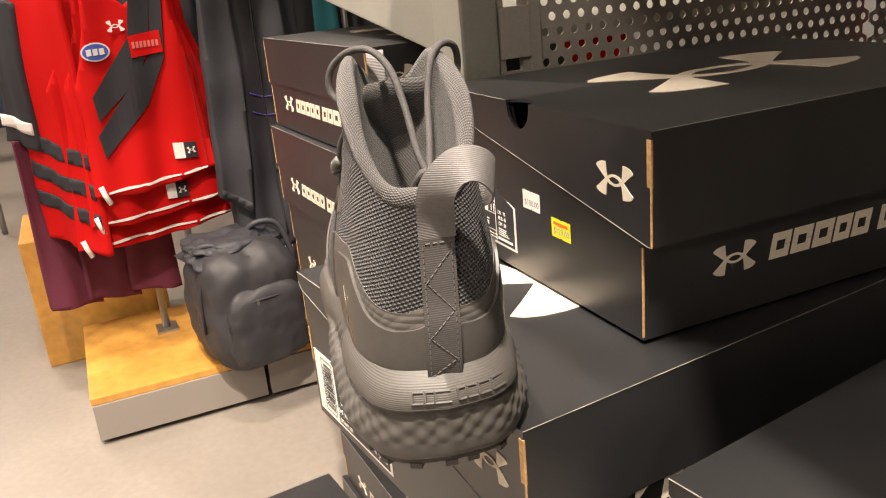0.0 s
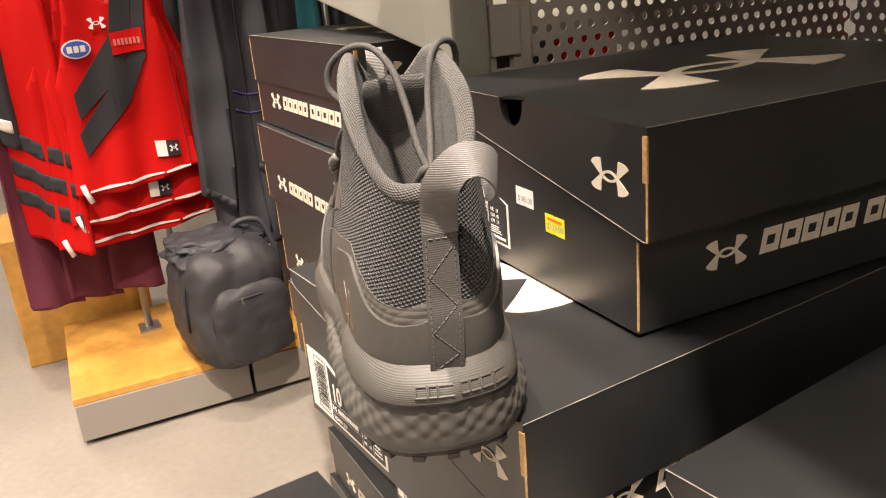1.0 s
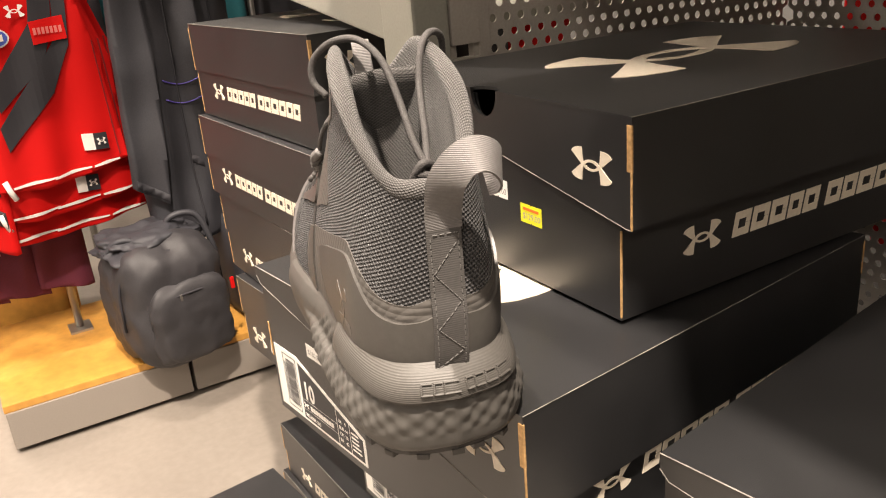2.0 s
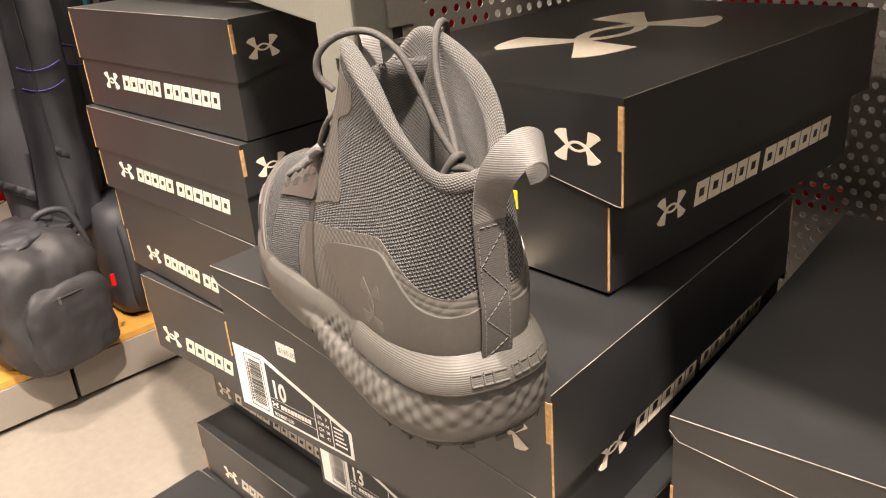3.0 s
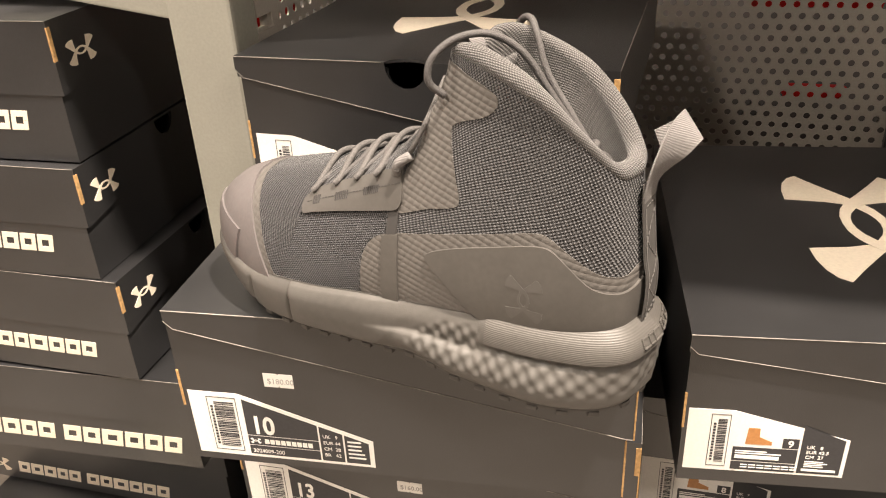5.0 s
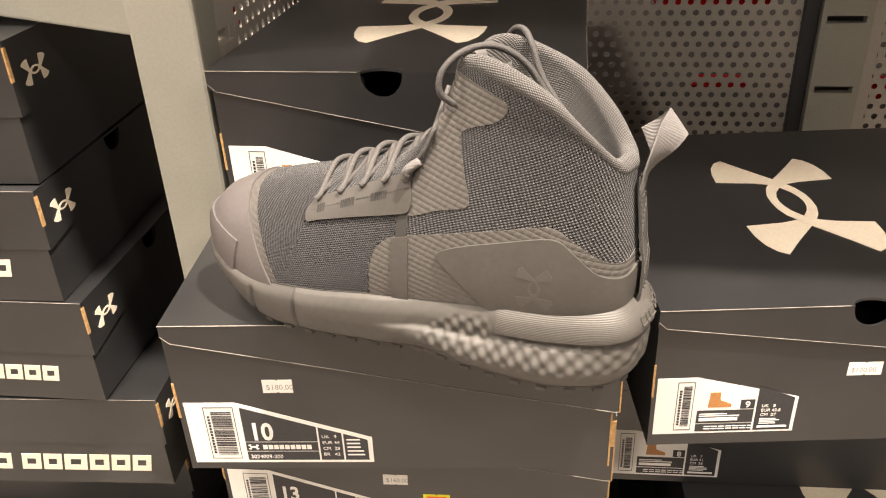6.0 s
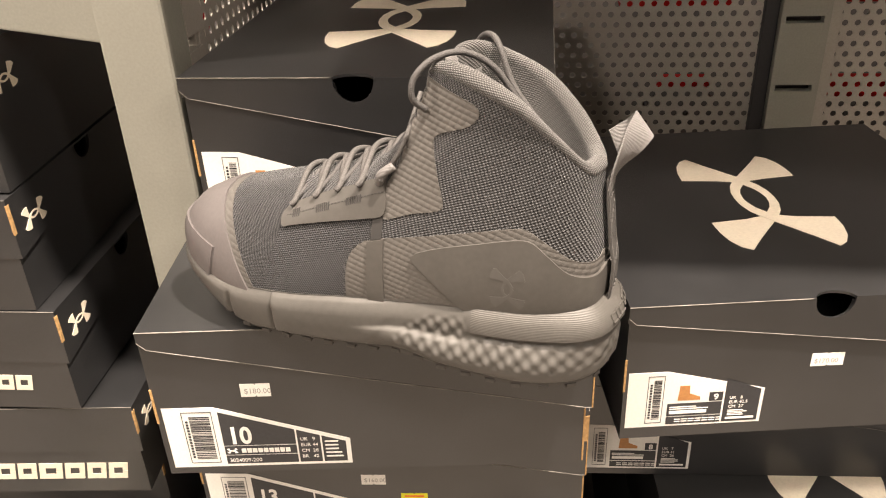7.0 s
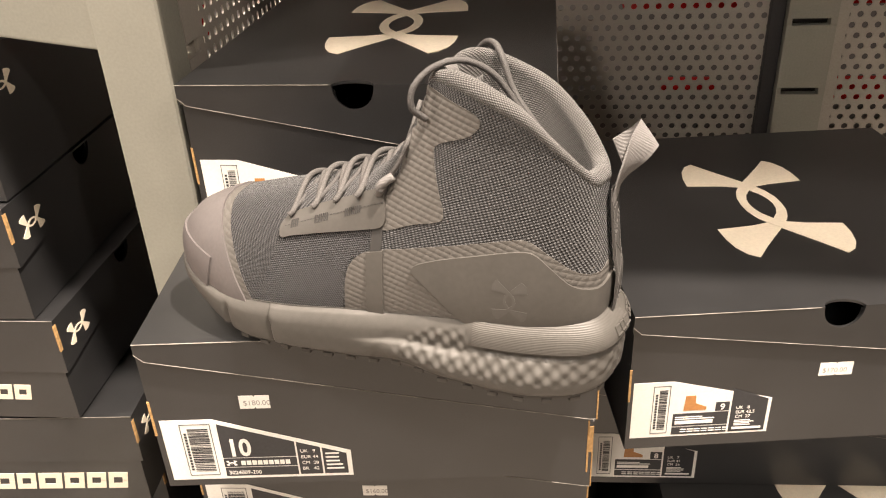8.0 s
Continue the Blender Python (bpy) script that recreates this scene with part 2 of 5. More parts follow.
BLACK_BOX = "black cardboard shoe box with a cream emblem on its lid"
LOWER = "black cardboard shoe box standing in the stack"
box_a = shoe_box(place(-0.5345, 0.2850, 0.5365, 6.4), 0.3108, 0.345, 0.1293, "black shoe box with a white size ten label, under the boot", left=0.0125, right=0.074, shift=(0.002, 0), extra=0.0012, hole=0, mark=0.0425, side=0.006)
box_b = shoe_box(place(-0.5315, 0.4262, 0.671, 0), 0.2665, 0.345, 0.1282, "black shoe box with yellow and white price stickers", left=0.014, right=0.065, shift=(-0.001, 0), extra=0.0122, logo=0.008)
box_a2 = shoe_box(place(-0.553, 0.358, 0.4015, 4), 0.335, 0.345, 0.133, "black shoe box with a white size thirteen label", right=0.068)
shoe_box(place(-0.52, 0.355, 0.267, 2), 0.295, 0.345, 0.1325, LOWER)
shoe_box(place(-0.515, 0.365, 0.1325, 3), 0.295, 0.345, 0.1325, LOWER)
box_d = shoe_box(place(-0.1905, 0.3885, 0.4995, 8.5), 0.350, 0.345, 0.1313, "black shoe box with a white size nine label and boot picture", left=0.014, right=0.06, logo=-0.0155, hole=0.45)
box_e = shoe_box(place(-0.224, 0.484, 0.3655, 3), 0.335, 0.345, 0.132, "black shoe box with a white size eight label and boot picture")
shoe_box(place(-0.13, 0.37, 0.232, 4), 0.335, 0.345, 0.131, "black shoe box jutting out, cream emblem on its lid")
shoe_box(place(-0.18, 0.40, 0.099, 2), 0.335, 0.345, 0.131, LOWER)
# the stack whose long ends face the aisle
for cx, cy, cz, ch, yaw, mark, words in ((-0.691, 0.415, 0.708, 0.115, 3.5, 0.0, (0.16, 1.0)), (-0.694, 0.405, 0.600, 0.104, 3, 0.0, (0.16, 1.0)), (-0.682, 0.405, 0.491, 0.106, 2, 0.021, (0.16, 1.0)), (-0.641, 0.414, 0.381, 0.105, 5, 0.017, (0.075, 1.2)), (-0.660, 0.468, 0.253, 0.125, 2, 0.012, (0.04, 1.0)), (-0.622, 0.416, 0.166, 0.081, 2, 0.0, (0.16, 1.0)), (-0.63, 0.41, 0.0845, 0.078, 2, 0.0, (0.16, 1.0))):
    # local +x runs to -y of the shop, local front to -x
    shoe_box(Matrix.Translation((cx, cy, cz)) @ pose(0, 0, 0, 0, 0, yaw - 90) @ Matrix.Translation((-0.276, -0.345, 0)), 0.276, 0.345, ch, "black cardboard shoe box with cream marks, end to the aisle", left=0.012, right=ch * 0.5, mark=mark, words=words)
shoe_box(place(-0.84, 0.095, 0.0, 5), 0.2, 0.26, 0.13, "black shoe box at the bottom of a low stack")
shoe_box(place(-0.845, 0.094, 0.1325, 6.6), 0.2, 0.26, 0.11, "black shoe box on a low stack, cream emblem up")


# ---- the boot ----
def lerp_knots(knots, n):
    """Smooth curve through tuples of numbers, n steps a span."""
    k = [np.array(q, float) for q in knots]
    k = [2 * k[0] - k[1]] + k + [2 * k[-1] - k[-2]]
    out = []
    for i in range(1, len(k) - 2):
        a, b, c, d = k[i - 1:i + 3]
        for j in range(n):
            t = j / n
            out.append(0.5 * (2 * b + (c - a) * t + (2 * a - 5 * b + 4 * c - d) * t * t + (3 * b - a - 3 * c + d) * t ** 3))
    out.append(k[-2])
    return out


# a row for each way round from heel to toe: foot edge, two handles, collar edge, each along, across, up
UPPER = [
    ((0.012, 0, 0.043), (0.0075, 0, 0.072), (0.0165, 0, 0.100), (0.0155, 0, 0.127)),
    ((0.019, 0.021, 0.043), (0.016, 0.025, 0.072), (0.022, 0.019, 0.105), (0.021, 0.016, 0.129)),
    ((0.045, 0.034, 0.042), (0.042, 0.039, 0.072), (0.037, 0.028, 0.110), (0.035, 0.026, 0.145)),
    ((0.085, 0.038, 0.041), (0.083, 0.043, 0.075), (0.060, 0.028, 0.120), (0.055, 0.030, 0.163)),
    ((0.125, 0.041, 0.039), (0.122, 0.044, 0.075), (0.090, 0.027, 0.120), (0.078, 0.029, 0.174)),
    ((0.165, 0.044, 0.037), (0.162, 0.046, 0.072), (0.112, 0.027, 0.110), (0.097, 0.025, 0.180)),
    ((0.207, 0.046, 0.033), (0.206, 0.045, 0.068), (0.128, 0.027, 0.100), (0.109, 0.020, 0.180)),
    ((0.249, 0.043, 0.032), (0.252, 0.041, 0.078), (0.133, 0.025, 0.092), (0.114, 0.014, 0.173)),
    ((0.281, 0.031, 0.037), (0.289, 0.032, 0.096), (0.131, 0.015, 0.085), (0.117, 0.009, 0.167)),
    ((0.298, 0.015, 0.042), (0.309, 0.017, 0.109), (0.129, 0.008, 0.081), (0.119, 0.004, 0.163)),
    ((0.302, 0, 0.044), (0.314, 0, 0.112), (0.128, 0, 0.080), (0.119, 0, 0.162)),
]


def bezier(p, t):
    a, b, c, d = p
    return a * (1 - t) ** 3 + 3 * b * t * (1 - t) ** 2 + 3 * c * t * t * (1 - t) + d * t ** 3


def upper_grid(n_span=7, n_up=44):
    half = [r.reshape(4, 3) for r in lerp_knots([np.array(r, float).flatten() for r in UPPER], n_span)]
    other = [r * np.array([1, -1.06, 1]) for r in half[1:-1]][::-1]
    return [[bezier(r, k / n_up) for k in range(n_up + 1)] for r in half + other]


def weave_material(name, yarn, hole, pitch, depth=0.0006, rough=0.8, lustre=0.3):
    """A knitted mesh: slanting rows of small yarn loops round holes painted dark to look deep, in the surface's own
    metres.
    """
    m = material(name, yarn, rough, spec=0.35, sheen=0.15)
    t = m.node_tree
    b = t.nodes["Principled BSDF"]
    uv = t.nodes.new("ShaderNodeUVMap")
    sep = t.nodes.new("ShaderNodeSeparateXYZ")
    t.links.new(uv.outputs[0], sep.inputs[0])

    def op(kind, a, c=None):
        n = t.nodes.new("ShaderNodeMath")
        n.operation = kind
        for i, v in enumerate((a, c)):
            if v is None:
                continue
            if isinstance(v, (int, float)):
                n.inputs[i].default_value = v
            else:
                t.links.new(v, n.inputs[i])
        return n.outputs[0]

    f = 2 * math.pi / pitch
    p = op("MULTIPLY", op("ADD", sep.outputs[0], op("MULTIPLY", sep.outputs[1], 0.45)), f * 0.8)
    q = op("MULTIPLY", op("SUBTRACT", sep.outputs[1], op("MULTIPLY", sep.outputs[0], 0.35)), f * 1.15)
    h = op("MULTIPLY", op("SINE", p), op("SINE", q))
    fine = op("MULTIPLY", op("SINE", op("MULTIPLY", p, 3.0)), 0.18)
    n = t.nodes.new("ShaderNodeTexNoise")
    n.inputs["Scale"].default_value = 900
    t.links.new(uv.outputs[0], n.inputs["Vector"])
    h2 = op("ADD", op("ADD", h, fine), op("MULTIPLY", n.outputs[0], 0.5))
    r = t.nodes.new("ShaderNodeMapRange")
    r.interpolation_type = "SMOOTHSTEP"
    r.inputs["From Min"].default_value, r.inputs["From Max"].default_value = 0.0, 0.75
    t.links.new(h2, r.inputs[0])
    mix = t.nodes.new("ShaderNodeMix")
    mix.data_type = "RGBA"
    mix.inputs[6].default_value, mix.inputs[7].default_value = (*hole, 1), (*yarn, 1)
    t.links.new(r.outputs[0], mix.inputs[0])
    t.links.new(mix.outputs[2], b.inputs["Base Color"])
    k = t.nodes.new("ShaderNodeBump")
    k.inputs["Strength"].default_value, k.inputs["Distance"].default_value = 0.9, depth
    t.links.new(h2, k.inputs["Height"])
    t.links.new(k.outputs[0], b.inputs["Normal"])
    return m


def scale_material(name, color, pitch, rough=0.55, depth=0.0009, spec=0.4, lines=0.0):
    """Moulded film with rows of small scales, or with fine lines along it."""
    m = material(name, color, rough, spec=spec, grain=0.08, grain_scale=500)
    t = m.node_tree
    b = t.nodes["Principled BSDF"]
    co = t.nodes.new("ShaderNodeTexCoord")
    if lines:
        w = t.nodes.new("ShaderNodeTexWave")
        w.bands_direction = "Z"
        w.inputs["Scale"].default_value = lines
        w.inputs["Distortion"].default_value = 0.0
        out = w.outputs[0]
    else:
        w = t.nodes.new("ShaderNodeTexVoronoi")
        w.inputs["Scale"].default_value = 1 / pitch
        w.inputs["Randomness"].default_value = 0.0
        out = w.outputs["Distance"]
    mp = t.nodes.new("ShaderNodeMapping")
    mp.inputs["Rotation"].default_value = (0, radians(24 if not lines else 0), 0)
    mp.inputs["Scale"].default_value = (1, 0.05, 1.3) if not lines else (1, 1, 1)
    t.links.new(co.outputs["Object"], mp.inputs[0])
    t.links.new(mp.outputs[0], w.inputs["Vector"])
    k = t.nodes.new("ShaderNodeBump")
    k.inputs["Strength"].default_value, k.inputs["Distance"].default_value = 0.8, depth
    k.invert = not lines
    t.links.new(out, k.inputs["Height"])
    t.links.new(k.outputs[0], b.inputs["Normal"])
    return m


GREY_MESH = weave_material("grey_sandwich_mesh", (0.100, 0.097, 0.100), (0.004, 0.004, 0.005), 0.0029, depth=0.0009)
FINE_MESH = weave_material("fine_grey_mesh", (0.052, 0.051, 0.055), (0.006, 0.006, 0.007), 0.0020, depth=0.0006)
LINING = weave_material("padded_lining_knit", (0.128, 0.122, 0.117), (0.050, 0.047, 0.045), 0.0019, depth=0.0004)
WEBBING = scale_material("grey_webbing", (0.152, 0.1444, 0.1406), 0.001, 0.6, 0.00018, lines=420)
TAB = scale_material("heel_strap_webbing", (0.0646, 0.0608, 0.0578), 0.001, 0.65, 0.00008, lines=300)
TPU = material("smooth_grey_film", (0.0734, 0.0686, 0.0629), 0.42, spec=0.45, grain=0.06, grain_scale=300, stain=0.06, stain_scale=40, bump=0.06, bump_scale=900)
SCALES = scale_material("scaled_grey_film", (0.0944, 0.0874, 0.0804), 0.0042, depth=0.0010)
TOE_RUBBER = material("toe_rubber", (0.1084, 0.0979, 0.0965), 0.5, spec=0.4, grain=0.06, stain=0.06, stain_scale=30, bump=0.05, bump_scale=900)
MIDSOLE = material("grey_midsole_foam", (0.0720, 0.0675, 0.0615), 0.5, spec=0.4, grain=0.07, grain_scale=250, stain=0.08, stain_scale=25, bump=0.1, bump_scale=1200)
RIM = scale_material("ribbed_midsole_rim", (0.0770, 0.0720, 0.0655), 0.001, 0.5, 0.00010, lines=330)
OUTSOLE = material("dark_outsole_rubber", (0.057, 0.0532, 0.0494), 0.6, grain=0.1)
CORD = material("dark_round_lace", (0.057, 0.0532, 0.0517), 0.7, grain=0.35, grain_scale=1300, bump=0.6, bump_scale=1600)
LACE_PALE = material("grey_lace", (0.075, 0.070, 0.067), 0.7, grain=0.35, grain_scale=1100, bump=0.6, bump_scale=1500)
THREAD = material("grey_thread", (0.105, 0.100, 0.095), 0.7)
THREAD_DARK = material("dark_thread", (0.035, 0.033, 0.032), 0.7)
FAINT = material("faint_grey_print", (0.0800, 0.0755, 0.0705), 0.33, grain=0.05)


def sharp_smooth(ob, angle=0.7):
    ob.data.shade_smooth()
    ob.data.set_sharp_from_angle(angle=angle)
    return ob


def sheet(grid, closed=True, uv=True):
    """A mesh over a grid of points, with its own metres as texture coordinates."""
    bm = bmesh.new()
    layer = bm.loops.layers.uv.new("UVMap")
    rows = [[bm.verts.new(p) for p in r] for r in grid]
    n, k = len(grid), len(grid[0])
    mid = [np.array(r[k // 3]) for r in grid]
    run = [0.0]
    for i in range(n):
        run.append(run[-1] + float(np.linalg.norm(mid[(i + 1) % n] - mid[i])))
    up = []
    for r in grid:
        s = [0.0]
        for j in range(1, k):
            s.append(s[-1] + float(np.linalg.norm(np.array(r[j]) - np.array(r[j - 1]))))
        up.append(s)
    for i in range(n if closed else n - 1):
        i2 = (i + 1) % n
        for j in range(k - 1):
            f = bm.faces.new((rows[i][j], rows[i2][j], rows[i2][j + 1], rows[i][j + 1]))
            for lp, (a, b, c) in zip(f.loops, ((i, i, j), (i + 1, i2, j), (i + 1, i2, j + 1), (i, i, j + 1))):
                lp[layer].uv = (run[a], up[b][c])
    return bm


def boot(m):
    from mathutils.bvhtree import BVHTree
    e = thing("hiking_boot", m, "grey mid-height hiking boot with mesh sides and dark laces", "boot")
    grid = upper_grid()
    bm = sheet(grid)
    bm.normal_update()
    tree = BVHTree.FromBMesh(bm)
    up = part("upper", bm, GREY_MESH, e, "dark grey sandwich mesh upper", smooth=True)

    def probe(q, z, side):
        """The point of the upper at q along the side (bent round the heel below 0.05) and at height z, with its normal."""
        if q >= 0.05:
            o, d = Vector((q, side * 0.2, z)), Vector((0, -side, 0))
        else:
            a = (0.05 - q) / 0.054 * math.pi / 2
            o = Vector((0.05 - 0.2 * math.sin(a), side * 0.2 * math.cos(a), z))
            d = (Vector((0.05, 0, z)) - o).normalized()
        hit, nor, _, _ = tree.ray_cast(o, d)
        if hit is None:
            hit, nor, _, _ = tree.find_nearest(o + d * 0.17)
        if nor.dot(d) > 0:
            nor = -nor
        return hit, nor

    def patch(name, pts, side, mat, label="", lift=0.0012, step=0.003, round_it=True):
        if round_it:
            pts = [tuple(p) for p in lerp_knots(list(pts) + [pts[0]], 4)[:-1]]
        b2 = bmesh.new()
        b2.faces.new([b2.verts.new((q, z, 0)) for q, z in pts])
        for axis in (0, 1):
            lo, hi = min(p[axis] for p in pts), max(p[axis] for p in pts)
            k = lo + step
            while k < hi:
                co, no = Vector((0, 0, 0)), Vector((0, 0, 0))
                co[axis], no[axis] = k, 1
                bmesh.ops.bisect_plane(b2, geom=list(b2.verts) + list(b2.edges) + list(b2.faces), plane_co=co, plane_no=no, dist=1e-6)
                k += step
        layer = b2.loops.layers.uv.new("UVMap")
        for f in b2.faces:
            for lp in f.loops:
                lp[layer].uv = lp.vert.co.xy
        rim = [x for x in b2.edges if len(x.link_faces) == 1]
        low = {}
        for v in b2.verts:
            h, n = probe(v.co.x, v.co.y, side)
            low[v] = h - n * 0.0008
            v.co = h + n * lift
        made = {v: b2.verts.new(low[v]) for v in {v for x in rim for v in x.verts}}
        for x in rim:
            a, c = x.verts
            b2.faces.new((a, c, made[c], made[a]))
        return sharp_smooth(part(name, b2, mat, e, label), 0.8)

    for side in (1, -1):
        patch("side_overlay", [(0.164, 0.033), (0.162, 0.060), (0.157, 0.072), (0.146, 0.0795), (0.120, 0.0845), (0.093, 0.0900), (0.060, 0.0972), (0.050, 0.0968), (0.038, 0.0885), (0.024, 0.0785), (0.010, 0.075), (-0.0038, 0.075), (-0.0038, 0.036), (0.05, 0.035), (0.11, 0.034)], side, SCALES, "scaled grey film overlay", 0.0004)
        patch("heel_counter", [(0.120, 0.071), (0.116, 0.0755), (0.100, 0.0810), (0.080, 0.0860), (0.058, 0.0910), (0.048, 0.0905), (0.039, 0.0825), (0.028, 0.0715), (0.016, 0.067), (0.006, 0.067), (-0.0038, 0.067), (-0.0038, 0.037), (0.03, 0.037), (0.065, 0.036), (0.086, 0.040), (0.104, 0.056)], side, TPU, "smooth grey moulded heel counter", 0.0019)
        patch("side_band", [(0.1490, 0.033), (0.1475, 0.0785), (0.1370, 0.0810), (0.1385, 0.034)], side, TPU, "smooth grey vertical band", 0.0014, round_it=False)
        patch("band_tab", [(0.1455, 0.0795), (0.1440, 0.0935), (0.1375, 0.0950), (0.1385, 0.0810)], side, THREAD_DARK, "", 0.0006, round_it=False)
        patch("lace_stay", [(0.2085, 0.0785), (0.2085, 0.0835), (0.203, 0.0895), (0.190, 0.0955), (0.165, 0.1055), (0.139, 0.1165), (0.1365, 0.112), (0.1365, 0.0965), (0.150, 0.0915), (0.178, 0.0850), (0.200, 0.0795), (0.206, 0.0775)], side, TPU, "smooth grey lace stay", 0.0018)
        patch("ankle_overlay", [(0.123, 0.158), (0.117, 0.170), (0.111, 0.1755), (0.098, 0.171), (0.080, 0.163), (0.085, 0.153), (0.104, 0.146), (0.1065, 0.138), (0.1035, 0.120), (0.1005, 0.108), (0.103, 0.1025), (0.120, 0.0985), (0.138, 0.093), (0.140, 0.104), (0.1345, 0.116), (0.1275, 0.128), (0.1245, 0.145)], side, SCALES, "scaled grey film at the ankle", 0.0004)
        patch("vamp_panel", [(0.236, 0.028), (0.236, 0.060), (0.234, 0.082), (0.226, 0.090), (0.210, 0.0765), (0.185, 0.083), (0.146, 0.0925), (0.1465, 0.079), (0.158, 0.073), (0.164, 0.060), (0.166, 0.030), (0.20, 0.028)], side, FINE_MESH, "finer dark grey mesh on the forefoot", 0.0003, round_it=False)
        # faint emblem on the counter
        pts = emblem_points()
        for k, sg in enumerate((1, -1)):
            patch("counter_emblem", [(0.061 - sg * b * 0.026 * 1.25, 0.0605 + a * 0.026) for a, b in pts], side, FAINT, "faint printed emblem", 0.00205 + 0.00005 * k, 0.006, round_it=False)
        # bar tacks along the stay
        for q, z, n in ((0.200, 0.0855, 4), (0.183, 0.0912, 7), (0.162, 0.0990, 8)):
            b2 = bmesh.new()
            for i in range(n):
                h0, n0 = probe(q - i * 0.0014, z + i * 0.00055 - 0.002, side)
                h1, n1 = probe(q - i * 0.0014, z + i * 0.00055 + 0.002, side)
                add_tube(b2, [h0 + n0 * 0.0019, h1 + n1 * 0.0021], 0.0004, 5)
            part("bar_tack", b2, THREAD_DARK, e)
        b2 = bmesh.new()
        for i in range(30):
            q0, q1 = 0.205 - i * 0.0023, 0.205 - i * 0.0023 - 0.0014
            h0, n0 = probe(q0, 0.0836 + (0.205 - q0) * 0.375, side)
            h1, n1 = probe(q1, 0.0836 + (0.205 - q1) * 0.375, side)
            add_tube(b2, [h0 + n0 * 0.0019, h1 + n1 * 0.0019], 0.00028, 4)
        part("stitch_line", b2, THREAD_DARK, e)
    # toe cap, cut from the upper and lifted off it
    def toe_piece(name, co, no, co2, no2, lift, mat, label):
        b2 = sheet(grid)
        geom = lambda: list(b2.verts) + list(b2.edges) + list(b2.faces)
        bmesh.ops.bisect_plane(b2, geom=geom(), plane_co=co, plane_no=no, clear_inner=True)
        if co2 is not None:
            bmesh.ops.bisect_plane(b2, geom=geom(), plane_co=co2, plane_no=no2, clear_outer=True)
        bmesh.ops.recalc_face_normals(b2, faces=b2.faces)
        b2.normal_update()
        rim = [x for x in b2.edges if len(x.link_faces) == 1]
        base = {v: v.co.copy() for v in b2.verts}
        flip = 1 if sum(f.normal.x for f in b2.faces) > 0 else -1
        for v in b2.verts:
            v.co = v.co + v.normal * lift * flip
        made = {v: b2.verts.new(base[v]) for v in {v for x in rim for v in x.verts}}
        for x in rim:
            a, c = x.verts
            b2.faces.new((a, c, made[c], made[a]))
        return sharp_smooth(part(name, b2, mat, e, label), 0.8)

    toe_piece("vamp", Vector((0.2085, 0, 0.08)), Vector((1, 0, 0.35)).normalized(), Vector((0.238, 0, 0.045)), Vector((1, 0, -0.45)).normalized(), 0.00045, FINE_MESH, "finer dark grey mesh over the forefoot")
    toe_piece("toe_border", Vector((0.2355, 0, 0.045)), Vector((1, 0, -0.45)).normalized(), None, None, 0.0008, SCALES, "scaled grey film border of the toe cap")
    toe_piece("toe_cap", Vector((0.2410, 0, 0.045)), Vector((1, 0, -0.50)).normalized(), None, None, 0.0020, TOE_RUBBER, "smooth grey rubber toe cap")
    toe_piece("toe_bumper", Vector((0.264, 0, 0.045)), Vector((1, 0, 0.25)).normalized(), Vector((0.29, 0, 0.062)), Vector((-0.25, 0, 1)).normalized(), 0.0034, TOE_RUBBER, "raised rubber toe bumper")

    for k in range(4):
        z = 0.050 + 0.0035 * k
        h, nn, _, _ = tree.ray_cast(Vector((0.4, 0.010 - 0.001 * k, z)), Vector((-1, 0, 0)))
        h2, n2, _, _ = tree.ray_cast(Vector((0.4, -0.010 + 0.001 * k, z)), Vector((-1, 0, 0)))
        h3, n3, _, _ = tree.ray_cast(Vector((0.4, 0.0, z)), Vector((-1, 0, 0)))
        part("toe_rib", tube(smooth_path([h + Vector((0.0034, 0.001, 0)), h3 + Vector((0.0038, 0, 0)), h2 + Vector((0.0034, -0.001, 0))], 5), 0.0010, 6), OUTSOLE, e, "", True)

    # collar: padded roll on the rim, and the lining that goes down inside
    rim = [np.array(r[-1]) for r in grid]
    n = len(rim)
    roll = []
    for i in range(n):
        c = rim[i]
        out = c - np.array([0.065, -0.001, c[2]])
        out = out / (np.linalg.norm(out) + 1e-9)
        front = max(0.0, (c[0] - 0.100) / 0.02)
        r = 0.0052 * (1 - 0.55 * min(1, front))
        ring = []
        for k in range(15):
            a = -0.9 + k / 14 * 4.3
            ring.append(c + out * (r * (math.cos(a) - 0.85)) + np.array([0, 0, r * math.sin(a)]))
        for k in range(1, 9):
            s = k / 8
            p = c - out * (0.0095 + 0.010 * math.sin(s * 1.6) * (0.4 if c[0] > 0.1 else 1)) - np.array([0, 0, 0.010 + 0.075 * s])
            ring.append(p)
        roll.append(ring)
    part("collar", sheet(roll), LINING, e, "thickly padded pale grey knit collar", smooth=True)
    part("insole", slab([(0.05 + 0.045 * math.cos(a), 0.026 * math.sin(a)) for a in (math.pi * 2 * k / 20 for k in range(20))], (0.02, 0, 0.052), (1, 0, 0), (0, 1, 0), 0.003), THREAD_DARK, e, "dark insole deep inside")

    # tongue: a padded leaf behind the laces
    leaf = []
